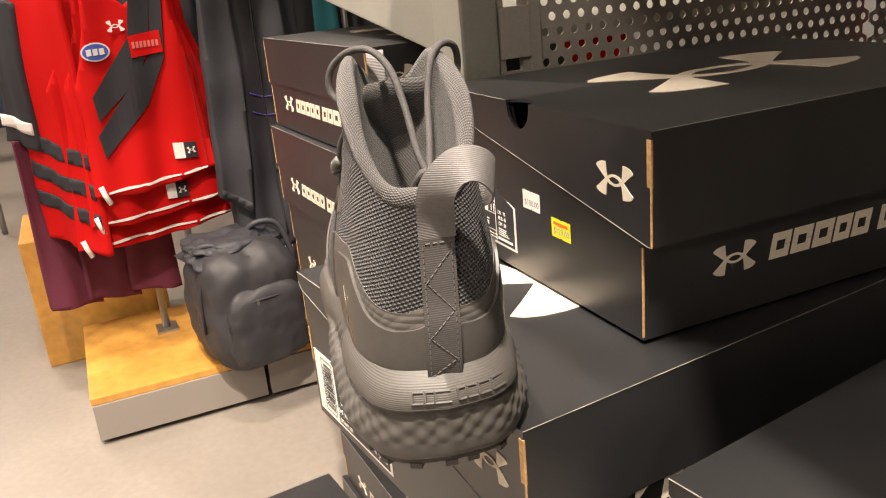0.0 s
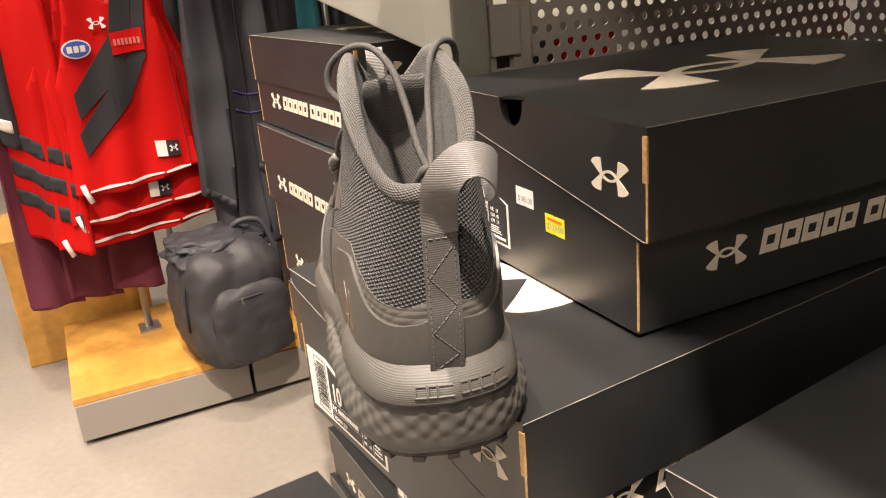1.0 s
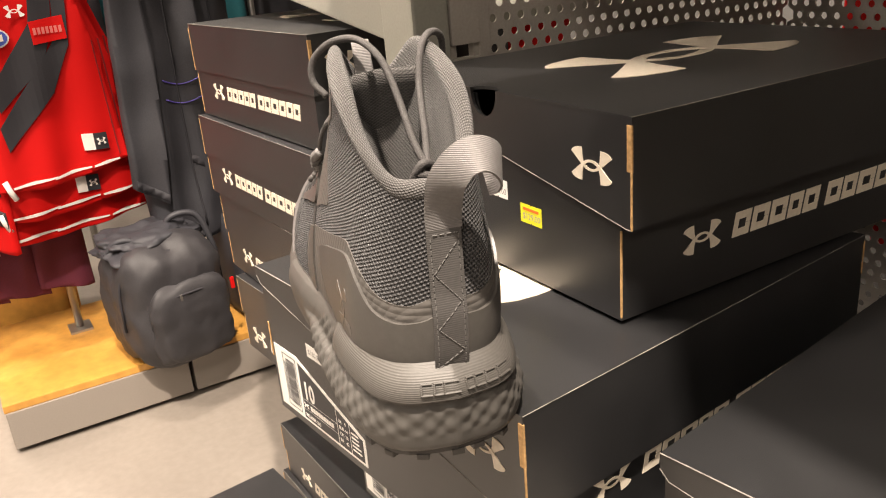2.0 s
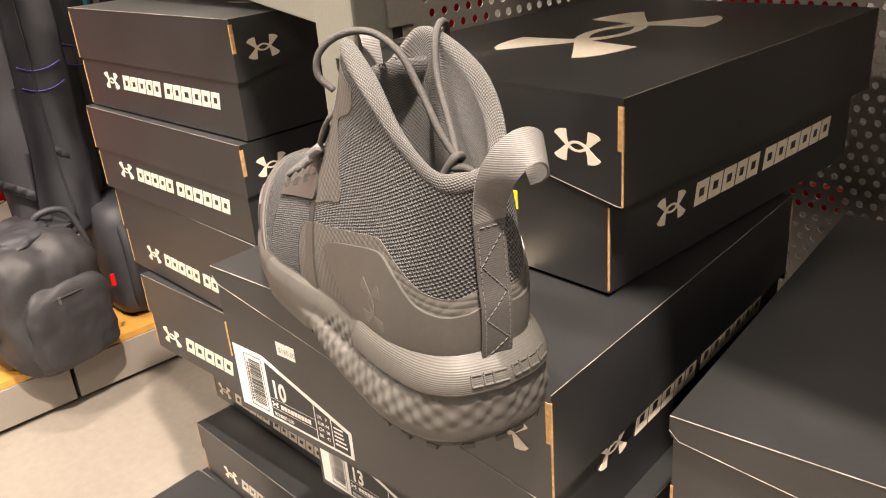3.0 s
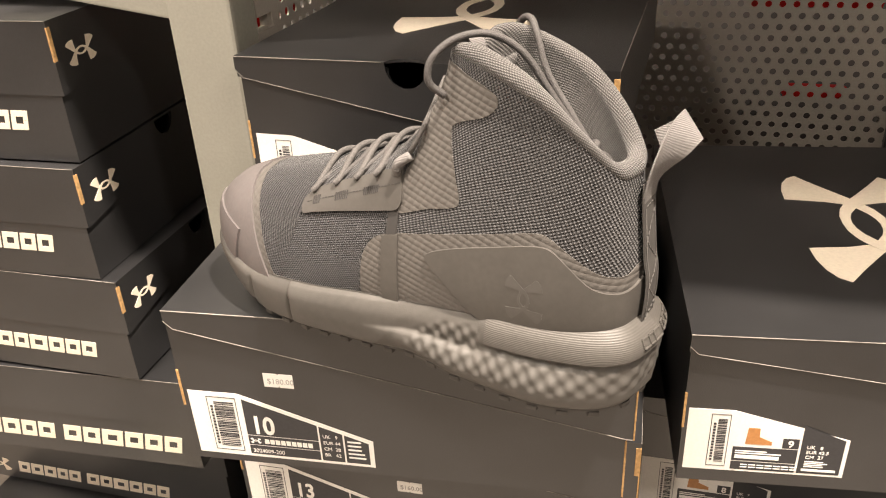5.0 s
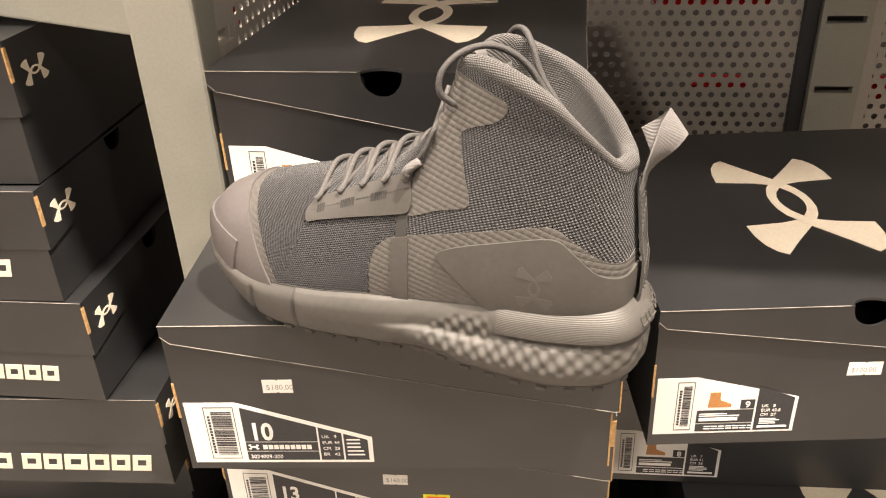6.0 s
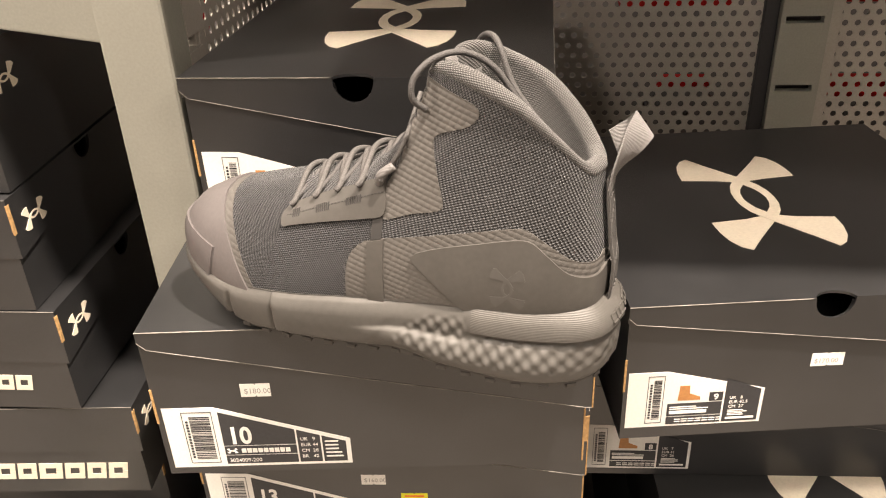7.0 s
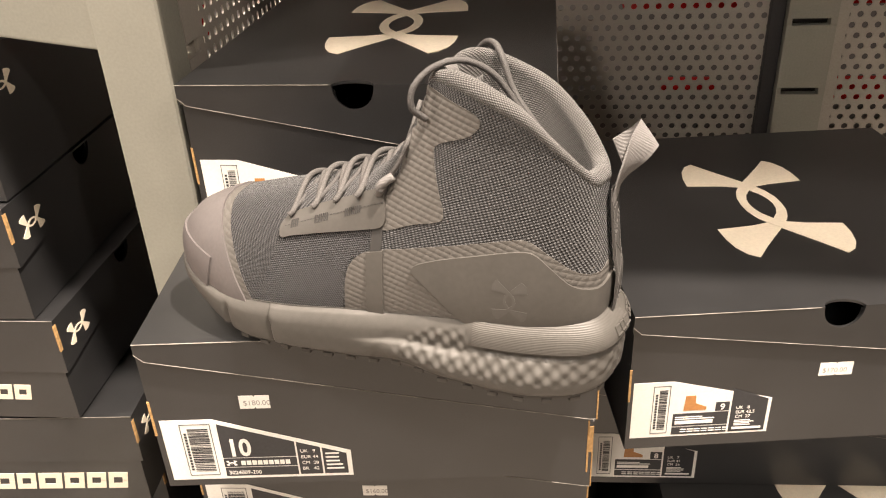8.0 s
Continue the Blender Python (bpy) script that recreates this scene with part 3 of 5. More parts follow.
    for i in range(15):
        s = i / 14
        u, z = 0.172 - 0.074 * s ** 0.55, 0.092 + 0.078 * s ** 1.1
        w = 0.0165 + 0.007 * math.sin(s * 2.2)
        ring = []
        for k in range(18):
            a = 2 * math.pi * k / 18
            th = 0.0072 + 0.003 * math.sin(s * math.pi)
            if s > 0.93:
                th, w = th * 0.6, w * 0.97
            v = w * math.cos(a)
            ring.append((u - th * math.sin(a) * 0.9 - 8.0 * v * v, v - 0.006, z + th * math.sin(a) * 0.5))
        leaf.append(ring)
    bm = bmesh.new()
    rows = [[bm.verts.new(p) for p in r] for r in leaf]
    layer = bm.loops.layers.uv.new("UVMap")
    for i in range(14):
        for k in range(18):
            f = bm.faces.new((rows[i][k], rows[i][(k + 1) % 18], rows[i + 1][(k + 1) % 18], rows[i + 1][k]))
            for lp, (x, y) in zip(f.loops, ((i, k), (i, k + 1), (i + 1, k + 1), (i + 1, k))):
                lp[layer].uv = (y * 0.004, x * 0.008)
    bm.faces.new(rows[-1])
    part("tongue", bm, LINING, e, "padded grey knit tongue", smooth=True)

    def ribbon(name, path, across, width, mat, label="", thick=0.0011):
        """A flat woven strap along a path, its width along the direction given at each point."""
        p = [Vector(q) for q in smooth_path(path, 6)]
        ac = [Vector(q).normalized() for q in smooth_path(across, 6)]
        b2 = bmesh.new()
        rows = []
        for i, q in enumerate(p):
            d = (p[min(i + 1, len(p) - 1)] - p[max(i - 1, 0)]).normalized()
            w = (ac[i] - d * ac[i].dot(d)).normalized()
            nn = d.cross(w)
            rows.append([b2.verts.new(q + w * width * sx / 2 + nn * thick * sy / 2) for sx, sy in ((-1, -1), (0, -1.2), (1, -1), (1, 1), (0, 1.2), (-1, 1))])
        for i in range(len(p) - 1):
            for k in range(6):
                b2.faces.new((rows[i][k], rows[i][(k + 1) % 6], rows[i + 1][(k + 1) % 6], rows[i + 1][k]))
        b2.faces.new(rows[0][::-1])
        b2.faces.new(rows[-1])
        return sharp_smooth(part(name, b2, mat, e, label), 1.0)

    # heel strap up the back, and the loop folded over to one side
    back = []
    for k in range(9):
        z = 0.040 + 0.080 * k / 8
        h, nn = probe(-0.004, z, 1)
        back.append(Vector((h.x, -0.001 - 0.003 * k / 8, z)) + Vector((-0.0034 if z < 0.075 else -0.0022, 0, 0)))
    ribbon("heel_strap", back, [(0, 1, 0)] * len(back), 0.0165, TAB, "dark woven heel strap with zigzag stitching")
    top = back[-1]
    loop = [top + Vector((-0.0005, 0.0, -0.010)), top + Vector((-0.002, 0.0, -0.001)), (0.0050, -0.0045, 0.133), (0.0005, -0.011, 0.1430), (-0.0010, -0.0185, 0.1455), (0.0010, -0.0255, 0.1425), (0.0055, -0.0300, 0.1365), (0.0115, -0.0295, 0.1320), (0.0165, -0.0262, 0.1295)]
    ribbon("pull_loop", loop, [(0, 1, 0), (0.05, 1, 0.05), (0.35, 0.75, 0.45), (0.58, 0.25, 0.75), (0.62, 0.0, 0.78), (0.60, -0.2, 0.75), (0.5, -0.2, 0.8), (0.3, -0.15, 0.9), (0.1, -0.1, 1)], 0.0170, WEBBING, "pale grey ribbed webbing pull loop")
    b2 = bmesh.new()
    zig = [(0.006, 0.044), (-0.006, 0.052), (0.006, 0.064), (-0.006, 0.076), (0.006, 0.090), (-0.006, 0.104)]
    lines = [zig, [(0.0066, 0.042), (0.0066, 0.108)], [(-0.0066, 0.042), (-0.0066, 0.108)], [(-0.0066, 0.108), (0.0066, 0.108)]]
    for ln in lines:
        for (v0, z0), (v1, z1) in zip(ln[:-1], ln[1:]):
            k = max(2, int(math.hypot(v1 - v0, z1 - z0) / 0.0028))
            for i in range(k):
                s0, s1 = i / k, (i + 0.66) / k
                pts = []
                for s in (s0, s1):
                    z = z0 + (z1 - z0) * s
                    f = (z - 0.040) / 0.080 * 8
                    j = min(7, int(f))
                    bx = back[j].lerp(back[j + 1], f - j)
                    pts.append((bx.x - 0.0009, bx.y + v0 + (v1 - v0) * s, z))
                add_tube(b2, pts, 0.00033, 4)
    part("strap_stitching", b2, THREAD, e, "pale zigzag stitching")

    # laces across the throat
    def eye(i, side):
        s = i / 4
        q, z = 0.200 - 0.064 * s, 0.0925 + 0.0265 * s
        h, nn = probe(q, z, side)
        return h + nn * 0.0024
    for i in range(5):
        a, b = eye(i, 1), eye(i, -1)
        mid = (a + b) / 2 + Vector((0.003, 0, 0.0100))
        nxt = eye(min(i + 1, 4), -1)
        part("lace", tube(smooth_path([a + Vector((0.002, 0.004, -0.003)), a, a.lerp(mid, 0.6) + Vector((0, 0, 0.002)), mid, b.lerp(mid, 0.6) + Vector((0, 0, 0.002)), b], 6), 0.0019, 8), LACE_PALE, e, "", True)
        if i < 4:
            mid2 = (a + nxt) / 2 + Vector((0.002, 0, 0.0060))
            part("lace", tube(smooth_path([a, a.lerp(mid2, 0.6), mid2, nxt], 6), 0.0017, 8), CORD, e, "", True)
            nx2, b0 = eye(min(i + 1, 4), 1), b
            mid3 = (b0 + nx2) / 2 + Vector((0.002, 0, 0.0078))
            part("lace", tube(smooth_path([b0, b0.lerp(mid3, 0.6), mid3, nx2], 6), 0.0018, 8), LACE_PALE, e, "", True)
    for side in (1, -1):
        a = eye(4, side)
        h, nn = probe(0.124, 0.138, side)
        h2, n2 = probe(0.1185, 0.162, side)
        part("lace_run", tube(smooth_path([a, h + nn * 0.003, h2 + n2 * 0.003], 6), 0.0014, 8), LACE_PALE, e, "", True)
        part("lace_keeper", tube(smooth_path([a + Vector((0.004, 0, -0.006)), a + nn * 0.003, a + Vector((-0.006, 0, 0.006))], 6), 0.0027, 8), WEBBING, e, "frayed pale webbing lace keeper", True)
    part("free_lace", tube(smooth_path([(0.111, 0.0265, 0.159), (0.1165, 0.0320, 0.167), (0.1155, 0.0300, 0.178), (0.107, 0.021, 0.1865), (0.094, 0.010, 0.1875), (0.080, 0.002, 0.178), (0.068, -0.002, 0.160), (0.055, -0.004, 0.142), (0.046, -0.007, 0.131)], 8), 0.0019, 8), CORD, e, "dark round free lace looped over the collar", True)
    part("free_lace", tube(smooth_path([(0.100, -0.0330, 0.164), (0.104, -0.0365, 0.175), (0.098, -0.0340, 0.1850), (0.089, -0.0260, 0.1875), (0.082, -0.0190, 0.181), (0.074, -0.0145, 0.164), (0.058, -0.011, 0.144), (0.047, -0.008, 0.131)], 8), 0.0019, 8), CORD, e, "dark round free lace looped over the collar", True)
    part("lace_knot", tube(smooth_path([(0.046, 0.001, 0.124), (0.042, -0.004, 0.133), (0.046, -0.010, 0.131), (0.050, -0.006, 0.126), (0.044, -0.002, 0.128), (0.040, -0.010, 0.126), (0.036, -0.014, 0.118)], 8), 0.0021, 8), CORD, e, "", True)
    ribbon("tongue_loop", [(0.104, 0.004, 0.150), (0.100, 0.007, 0.166), (0.103, 0.007, 0.183), (0.110, 0.006, 0.184), (0.113, 0.004, 0.168)], [(0.3, 1, 0)] * 5, 0.009, WEBBING, "pale woven tongue loop")

    # midsole
    foot = lerp_knots([r[0] for r in UPPER], 24)
    foot = foot + [p * np.array([1, -1.06, 1]) for p in foot[1:-1]][::-1]
    run = [np.array(p) for p in foot]
    # even spacing round the foot
    acc = [0.0]
    for i in range(len(run)):
        acc.append(acc[-1] + float(np.linalg.norm(run[(i + 1) % len(run)] - run[i])))
    count, total = 640, acc[-1]
    even = []
    j = 0
    for i in range(count):
        s = total * i / count
        while acc[j + 1] < s:
            j += 1
        f = (s - acc[j]) / (acc[j + 1] - acc[j])
        even.append(run[j] * (1 - f) + run[(j + 1) % len(run)] * f)
    sm = lambda a, b, x: (lambda t: t * t * (3 - 2 * t))(min(1, max(0, (x - a) / (b - a))))
    rows = []
    for i in range(count):
        p = even[i]
        d = even[(i + 3) % count] - even[i - 3]
        out = np.array([-d[1], d[0], 0.0])
        out /= np.linalg.norm(out) + 1e-9
        u = p[0]
        heel = 1 - sm(0.076, 0.092, u)
        mid = 1 - sm(0.122, 0.140, u)
        rear = 1 - sm(0.006, 0.050, u)
        spring = 0.027 * sm(0.232, 0.305, u) - 0.0070 * (1 - sm(0.05, 0.13, u)) + 0.003 * math.exp(-((u - 0.128) / 0.018) ** 2) + 0.005 * (1 - sm(-0.002, 0.028, u))
        ztop = p[2] + 0.0025 + 0.002 * heel
        low = 0.005 + spring
        groove = sum(math.exp(-((u - g) / 0.0016) ** 2) for g in (0.2155, 0.250))
        arc = total * i / count
        ring = []
        K = 40
        # how far down the ribbed rim reaches, the slanted facet before it, and the dimples
        rim_end = 0.38
        facet = sm(0.128, 0.163, u)
        for k in range(K + 1):
            s = k / K
            z = ztop + (low - ztop) * s
            o = (0.0035 + 0.0055 * rear) * math.sin(min(1, s * 3.2) * math.pi / 2) + 0.0020 * math.sin(s * math.pi)
            o -= 0.0035 * max(0, (s - 0.90) / 0.10) ** 2 - 0.0060 * (1 - rear) * (1 - sm(0.10, 0.15, u)) * sm(0.4, 0.95, s)
            under = sm(rim_end - 0.02 + 0.10 * sm(0.070, 0.090, u), rim_end + 0.05 + 0.10 * sm(0.070, 0.090, u), s)
            o += heel * (0.0022 * (1 - under) * math.sin(min(1, s * 6) * math.pi / 2) - 0.0012 * math.exp(-((s - rim_end - 0.03) / 0.035) ** 2))
            o += (1 - rear) * 0.0040 * under * math.sin(max(0, min(1, (s - rim_end) / 0.55)) * math.pi) * (1 - facet)
            # flat block of the forefoot, cut off by a slanted edge towards the heel
            block = facet * sm(0.0, 0.14, 0.72 * (u - 0.128) / 0.035 - s * 0.6 + 0.14) if u < 0.170 else 1.0
            o += 0.0026 * block * (1 - sm(0.2150, 0.2160, u)) * sm(0.0, 0.06, s) * (1 - sm(0.86, 0.92, s))
            w = mid * (under if u < 0.086 else sm(0.12 + 0.5 * sm(0.105, 0.145, u), 0.24 + 0.6 * sm(0.105, 0.145, u), s)) * (1 - sm(0.72, 0.84, s))
            o += (0.00095 - 0.0003 * rear) * w * (math.sin(2 * math.pi * arc / 0.0090) * math.sin(2 * math.pi * (z - 0.2 * u) / 0.0102))
            o -= groove * 0.0030 * sm(0.15, 0.5, s)
            ring.append(p * np.array([1, 1, 0]) + out * o + np.array([0, 0, z]))
        ring.append(p * np.array([1, 0.7, 0]) + np.array([0, 0, low]))
        rows.append([p * np.array([1, 0.93, 0]) - out * 0.003 + np.array([0, 0, ztop - 0.003]), p * np.array([1, 1, 0]) + out * 0.001 + np.array([0, 0, ztop])] + ring)
    cushion = part("midsole", sheet(rows), MIDSOLE, e, "grey foam midsole with a dimpled heel", smooth=True)
    # ribbed rim over the heel, a skin just proud of the foam
    first = [i for i in range(count) if even[i][0] < 0.083]
    order = sorted(first, key=lambda i: i if i < count / 2 else i - count)
    skin = []
    for i in order:
        r = rows[i]
        c = np.array([0.06, 0, 0])
        skin.append([q + np.append((q - c)[:2] / (np.linalg.norm((q - c)[:2]) + 1e-9), 0) * 0.0005 for q in r[3:17]])
    part("heel_rim", sheet(skin, closed=False), RIM, e, "finely ribbed rim round the heel", smooth=True)
    # plain raised marks on the rim
    for k in range(7):
        v = 0.017 - k * 0.0068
        i = min(order, key=lambda j: abs(even[j][1] - v * 0.78) + (1 if even[j][0] > 0.05 else 0))
        i2 = min(order, key=lambda j: abs(even[j][1] - (v - 0.0052) * 0.78) + (1 if even[j][0] > 0.05 else 0))
        a, b = Vector(rows[i][9]), Vector(rows[i2][9])
        a2, b2v = Vector(rows[i][13]), Vector(rows[i2][13])
        bq = bmesh.new()
        off = Vector((-0.0012, 0, 0))
        for p0, p1 in ((a, b), (a2, b2v)):
            add_tube(bq, [p0 + off, p1 + off], 0.0006, 5)
        add_tube(bq, [a + off, a2 + off], 0.0006, 5)
        part("raised_mark", bq, RIM, e)
    # outsole and lugs
    sole = []
    for i in range(0, count, 5):
        p = even[i]
        u = p[0]
        spring = 0.027 * sm(0.232, 0.305, u) - 0.0070 * (1 - sm(0.05, 0.13, u)) + 0.003 * math.exp(-((u - 0.128) / 0.018) ** 2) + 0.005 * (1 - sm(-0.002, 0.028, u))
        q = np.array(rows[i][-2]) * np.array([1, 1, 0])
        sole.append((q, 0.005 + spring))
    bm = bmesh.new()
    lo = [bm.verts.new((q[0], q[1], z - 0.0022)) for q, z in sole]
    hi = [bm.verts.new((q[0], q[1], z + 0.0012)) for q, z in sole]
    for i in range(len(sole)):
        bm.faces.new((lo[i], lo[(i + 1) % len(sole)], hi[(i + 1) % len(sole)], hi[i]))
    bm.faces.new(lo)
    part("outsole", bm, OUTSOLE, e, "dark grey rubber outsole")
    for i in range(0, len(sole), 3):
        q, z = sole[i]
        d = sole[(i + 1) % len(sole)][0] - sole[i - 1][0]
        a = math.atan2(d[1], d[0])
        bm = bmesh.new()
        add_box(bm, -0.0032, 0.0032, -0.0085, 0.0005, z - 0.005, z - 0.0018, 0.0006)
        if i % 2:
            add_box(bm, -0.0022, 0.0022, -0.012, -0.006, z - 0.005, z - 0.0018, 0.0006)
        bm.transform(Matrix.Translation((q[0], q[1], 0)) @ Matrix.Rotation(a, 4, "Z"))
        part("lug", bm, OUTSOLE, e)
    return e


BOOT_YAW = 14.5
boot(Matrix.Translation((-0.2105, 0.2735, 0.6697)) @ Matrix(((-math.cos(radians(BOOT_YAW)), -math.sin(radians(BOOT_YAW)), 0, 0), (math.sin(radians(BOOT_YAW)), -math.cos(radians(BOOT_YAW)), 0, 0), (0, 0, 1, 0), (0, 0, 0, 1))))


# ---- labels and stickers ----
def flat_text(text, size, name, mat, parent, origin, ex=(1, 0, 0), ey=(0, 0, 1), squeeze=1.0, bold=0.0):
    """Lettering in the built-in font, as a thin mesh standing on its baseline at origin."""
    cu = bpy.data.curves.new(name, "FONT")
    cu.body, cu.size, cu.extrude = text, size * 1.38, 0.00012
    cu.resolution_u = 3
    cu.offset = size * bold
    tmp = bpy.data.objects.new(name, cu)
    scene.collection.objects.link(tmp)
    bpy.context.view_layer.update()
    me = bpy.data.meshes.new_from_object(tmp.evaluated_get(bpy.context.evaluated_depsgraph_get()))
    bpy.data.objects.remove(tmp)
    me.materials.clear()
    me.materials.append(mat)
    ob = new(name, me)
    x, y = Vector(ex), Vector(ey)
    z = x.cross(y)
    ob.parent = parent
    ob.matrix_basis = Matrix.Translation(origin) @ Matrix((x, y, z)).transposed().to_4x4() @ Matrix.Diagonal((squeeze, 1, 1, 1))
    return ob


def sub(name, rects, mat, parent, y, thick=0.00025):
    """Flat printed shapes on a front that looks to -y: each an outline of (x, z)."""
    bm = bmesh.new()
    for pts in rects:
        add_slab(bm, pts, (0, y, 0), (1, 0, 0), (0, 0, 1), thick)
    return part(name, bm, mat, parent)


def rect(x0, z0, x1, z1):
    return [(x0, z0), (x1, z0), (x1, z1), (x0, z1)]


def size_label(box, x, z, number, sizes, code="", picture=False, y=0.0, w=0.134, h=0.0565, hr=0.024):
    """The white size label with its black field, on the box's front wall."""
    rng = random.Random(number)
    lab = sub("size_label", [[(x, z), (x + w, z), (x + w, z + hr), (x + w * 0.28, z + h), (x, z + h)]], WHITE, box, y, 0.0003)
    lab["label"] = "white printed size label"
    y1, y2 = y - 0.0003, y - 0.0006
    k = x + w * 0.30
    if picture:
        f = [rect(k, z + 0.002, x + w * 0.70, z + 0.0095), rect(k, z + 0.0105, x + w * 0.70, z + 0.0235), rect(x + w * 0.60, z + 0.0245, x + w * 0.70, z + 0.0335), [(x + w * 0.715, z + 0.002), (x + w * 0.975, z + 0.002), (x + w * 0.975, z + hr - 0.0005), (x + w * 0.715, z + hr + 0.0115)]]
        sub("ink_field", f, INK, lab, y1)
        b0 = k + 0.008
        sub("boot_picture", [[(b0, z + 0.0265), (b0 + 0.0185, z + 0.0265), (b0 + 0.0185, z + 0.0295), (b0 + 0.0095, z + 0.0335), (b0 + 0.009, z + 0.0415), (b0 + 0.001, z + 0.0415), (b0 + 0.0005, z + 0.0335)]], TANINK, lab, y1)
        flat_text(number, 0.0062, "size_number", WHITE, lab, (x + w * 0.632, y2, z + 0.0258), bold=0.03)
        for q in [rect(k + 0.002, z + 0.0195, k + 0.024, z + 0.0204), rect(k + 0.002, z + 0.0175, k + 0.034, z + 0.0184), rect(k + 0.002, z + 0.0128, k + 0.033, z + 0.0160)]:
            sub("print_bar", [q], WHITE, lab, y2)
        sub("range_mark", [rect(k + 0.007 + i * 0.0058, z + 0.0042, k + 0.0118 + i * 0.0058, z + 0.0050) for i in range(7)] + [rect(k + 0.007 + i * 0.0058, z + 0.0066, k + 0.0118 + i * 0.0058, z + 0.0074) for i in range(7)], WHITE, lab, y2)
        for i, s in enumerate(sizes):
            flat_text(s, 0.0030, "size_list", WHITE, lab, (x + w * 0.75, y2, z + 0.0255 - i * 0.0046))
        for q in [rect(x + w * 0.74, z + 0.0045, x + w * 0.95, z + 0.0065)] + [rect(x + w * 0.75, z + 0.0085 + i * 0.0016, x + w * (0.86 + 0.05 * rng.random()), z + 0.0092 + i * 0.0016) for i in range(4)]:
            sub("print_bar", [q], WHITE, lab, y2)
    else:
        f = [rect(k, z + 0.0025, x + w * 0.70, z + 0.0105), rect(k, z + 0.0113, x + w * 0.70, z + 0.0195)]
        sl = lambda q: z + h - 0.0035 - (q - w * 0.28) / (w * 0.72) * (h - hr) if q > w * 0.28 else z + h - 0.0035
        f += [[(k, z + 0.0203), (x + w * 0.70, z + 0.0203), (x + w * 0.70, sl(w * 0.70)), (k, sl(w * 0.30))]]
        f += [[(x + w * 0.71, z + 0.0025), (x + w * 0.835, z + 0.0025), (x + w * 0.835, sl(w * 0.835)), (x + w * 0.71, sl(w * 0.71))]]
        f += [[(x + w * 0.845, z + 0.0025), (x + w * 0.975, z + 0.0025), (x + w * 0.975, sl(w * 0.975)), (x + w * 0.845, sl(w * 0.845))]]
        sub("ink_field", f, INK, lab, y1)
        flat_text(number, 0.0162, "size_number", WHITE, lab, (k + 0.004, y2, z + 0.0222), squeeze=0.80, bold=0.035)
        for i, s in enumerate(sizes):
            flat_text(s, 0.0030, "size_list", WHITE, lab, (x + w * 0.725, y2, z + 0.0235 - i * 0.0056))
        flat_text(code, 0.0036, "article_number", WHITE, lab, (k + 0.002, y2, z + 0.0042), squeeze=0.92)
        bm = bmesh.new()
        add_emblem(bm, (k + 0.0055, y2, z + 0.0152), (1, 0, 0), (0, 0, 1), 0.008, 0.0002)
        part("label_emblem", bm, WHITE, lab)
        for q in [rect(k + 0.0125 + i * 0.0041, z + 0.0132, k + 0.0158 + i * 0.0041, z + 0.0172) for i in range(9)] + [rect(x + w * 0.86, z + 0.007 + i * 0.0036, x + w * (0.93 + 0.03 * rng.random()), z + 0.0083 + i * 0.0036) for i in range(5)]:
            sub("print_bar", [q], WHITE, lab, y2)
    # bar code, lying on its side in a thin frame
    c0, c1 = x + w * (0.145 if picture else 0.10), x + w * 0.265
    zt = z + h - 0.004
    t = 0.0004
    fr = [rect(c0, z + 0.004, c0 + t, zt), rect(c1 - t, z + 0.004, c1, zt), rect(c0, z + 0.004, c1, z + 0.004 + t), rect(c0, zt - t, c1, zt)]
    bars, q = [], z + 0.008
    while q < zt - 0.005:
        b = rng.choice((0.0004, 0.0007, 0.0011))
        bars.append(rect(c0 + 0.005, q, c1 - 0.0022, q + b))
        q += b + rng.choice((0.0005, 0.0008, 0.0011))
    digits = [rect(c0 + 0.0020, z + 0.009 + i * 0.0028, c0 + 0.0038, z + 0.0108 + i * 0.0028) for i in range(int((zt - z - 0.016) / 0.0028))]
    sub("bar_code", fr + bars + digits, INK, lab, y1)
    return lab


def price_sticker(box, x, z, text="", w=0.0215, h=0.0115, mat=None, y=0.0, tilt=0.0):
    mat = mat or WHITE
    nick = 0.0012
    pts = [(0, 0), (w * 0.46, 0), (w * 0.5, nick), (w * 0.54, 0), (w, 0), (w, h), (w * 0.54, h), (w * 0.5, h - nick), (w * 0.46, h), (0, h)]
    c, s = math.cos(radians(tilt)), math.sin(radians(tilt))
    st = sub("price_sticker", [[(x + c * a - s * b, z + s * a + c * b) for a, b in pts]], mat, box, y, 0.00025)
    st["label"] = "small white price sticker" if mat is WHITE else "bright yellow price sticker"
    if text:
        flat_text(text, 0.0046, "price", FADED, st, (x + 0.0024 - s * 0.003, y - 0.00028, z + 0.0030), (c, 0, s), (-s, 0, c), 0.95)
    if mat is YELLOW:
        sub("price_heading", [[(x + c * a - s * b, z + s * a + c * b) for a, b in rect(0.003, h - 0.0042, w - 0.003, h - 0.0022)]], ORANGE, st, y - 0.00026)
    return st


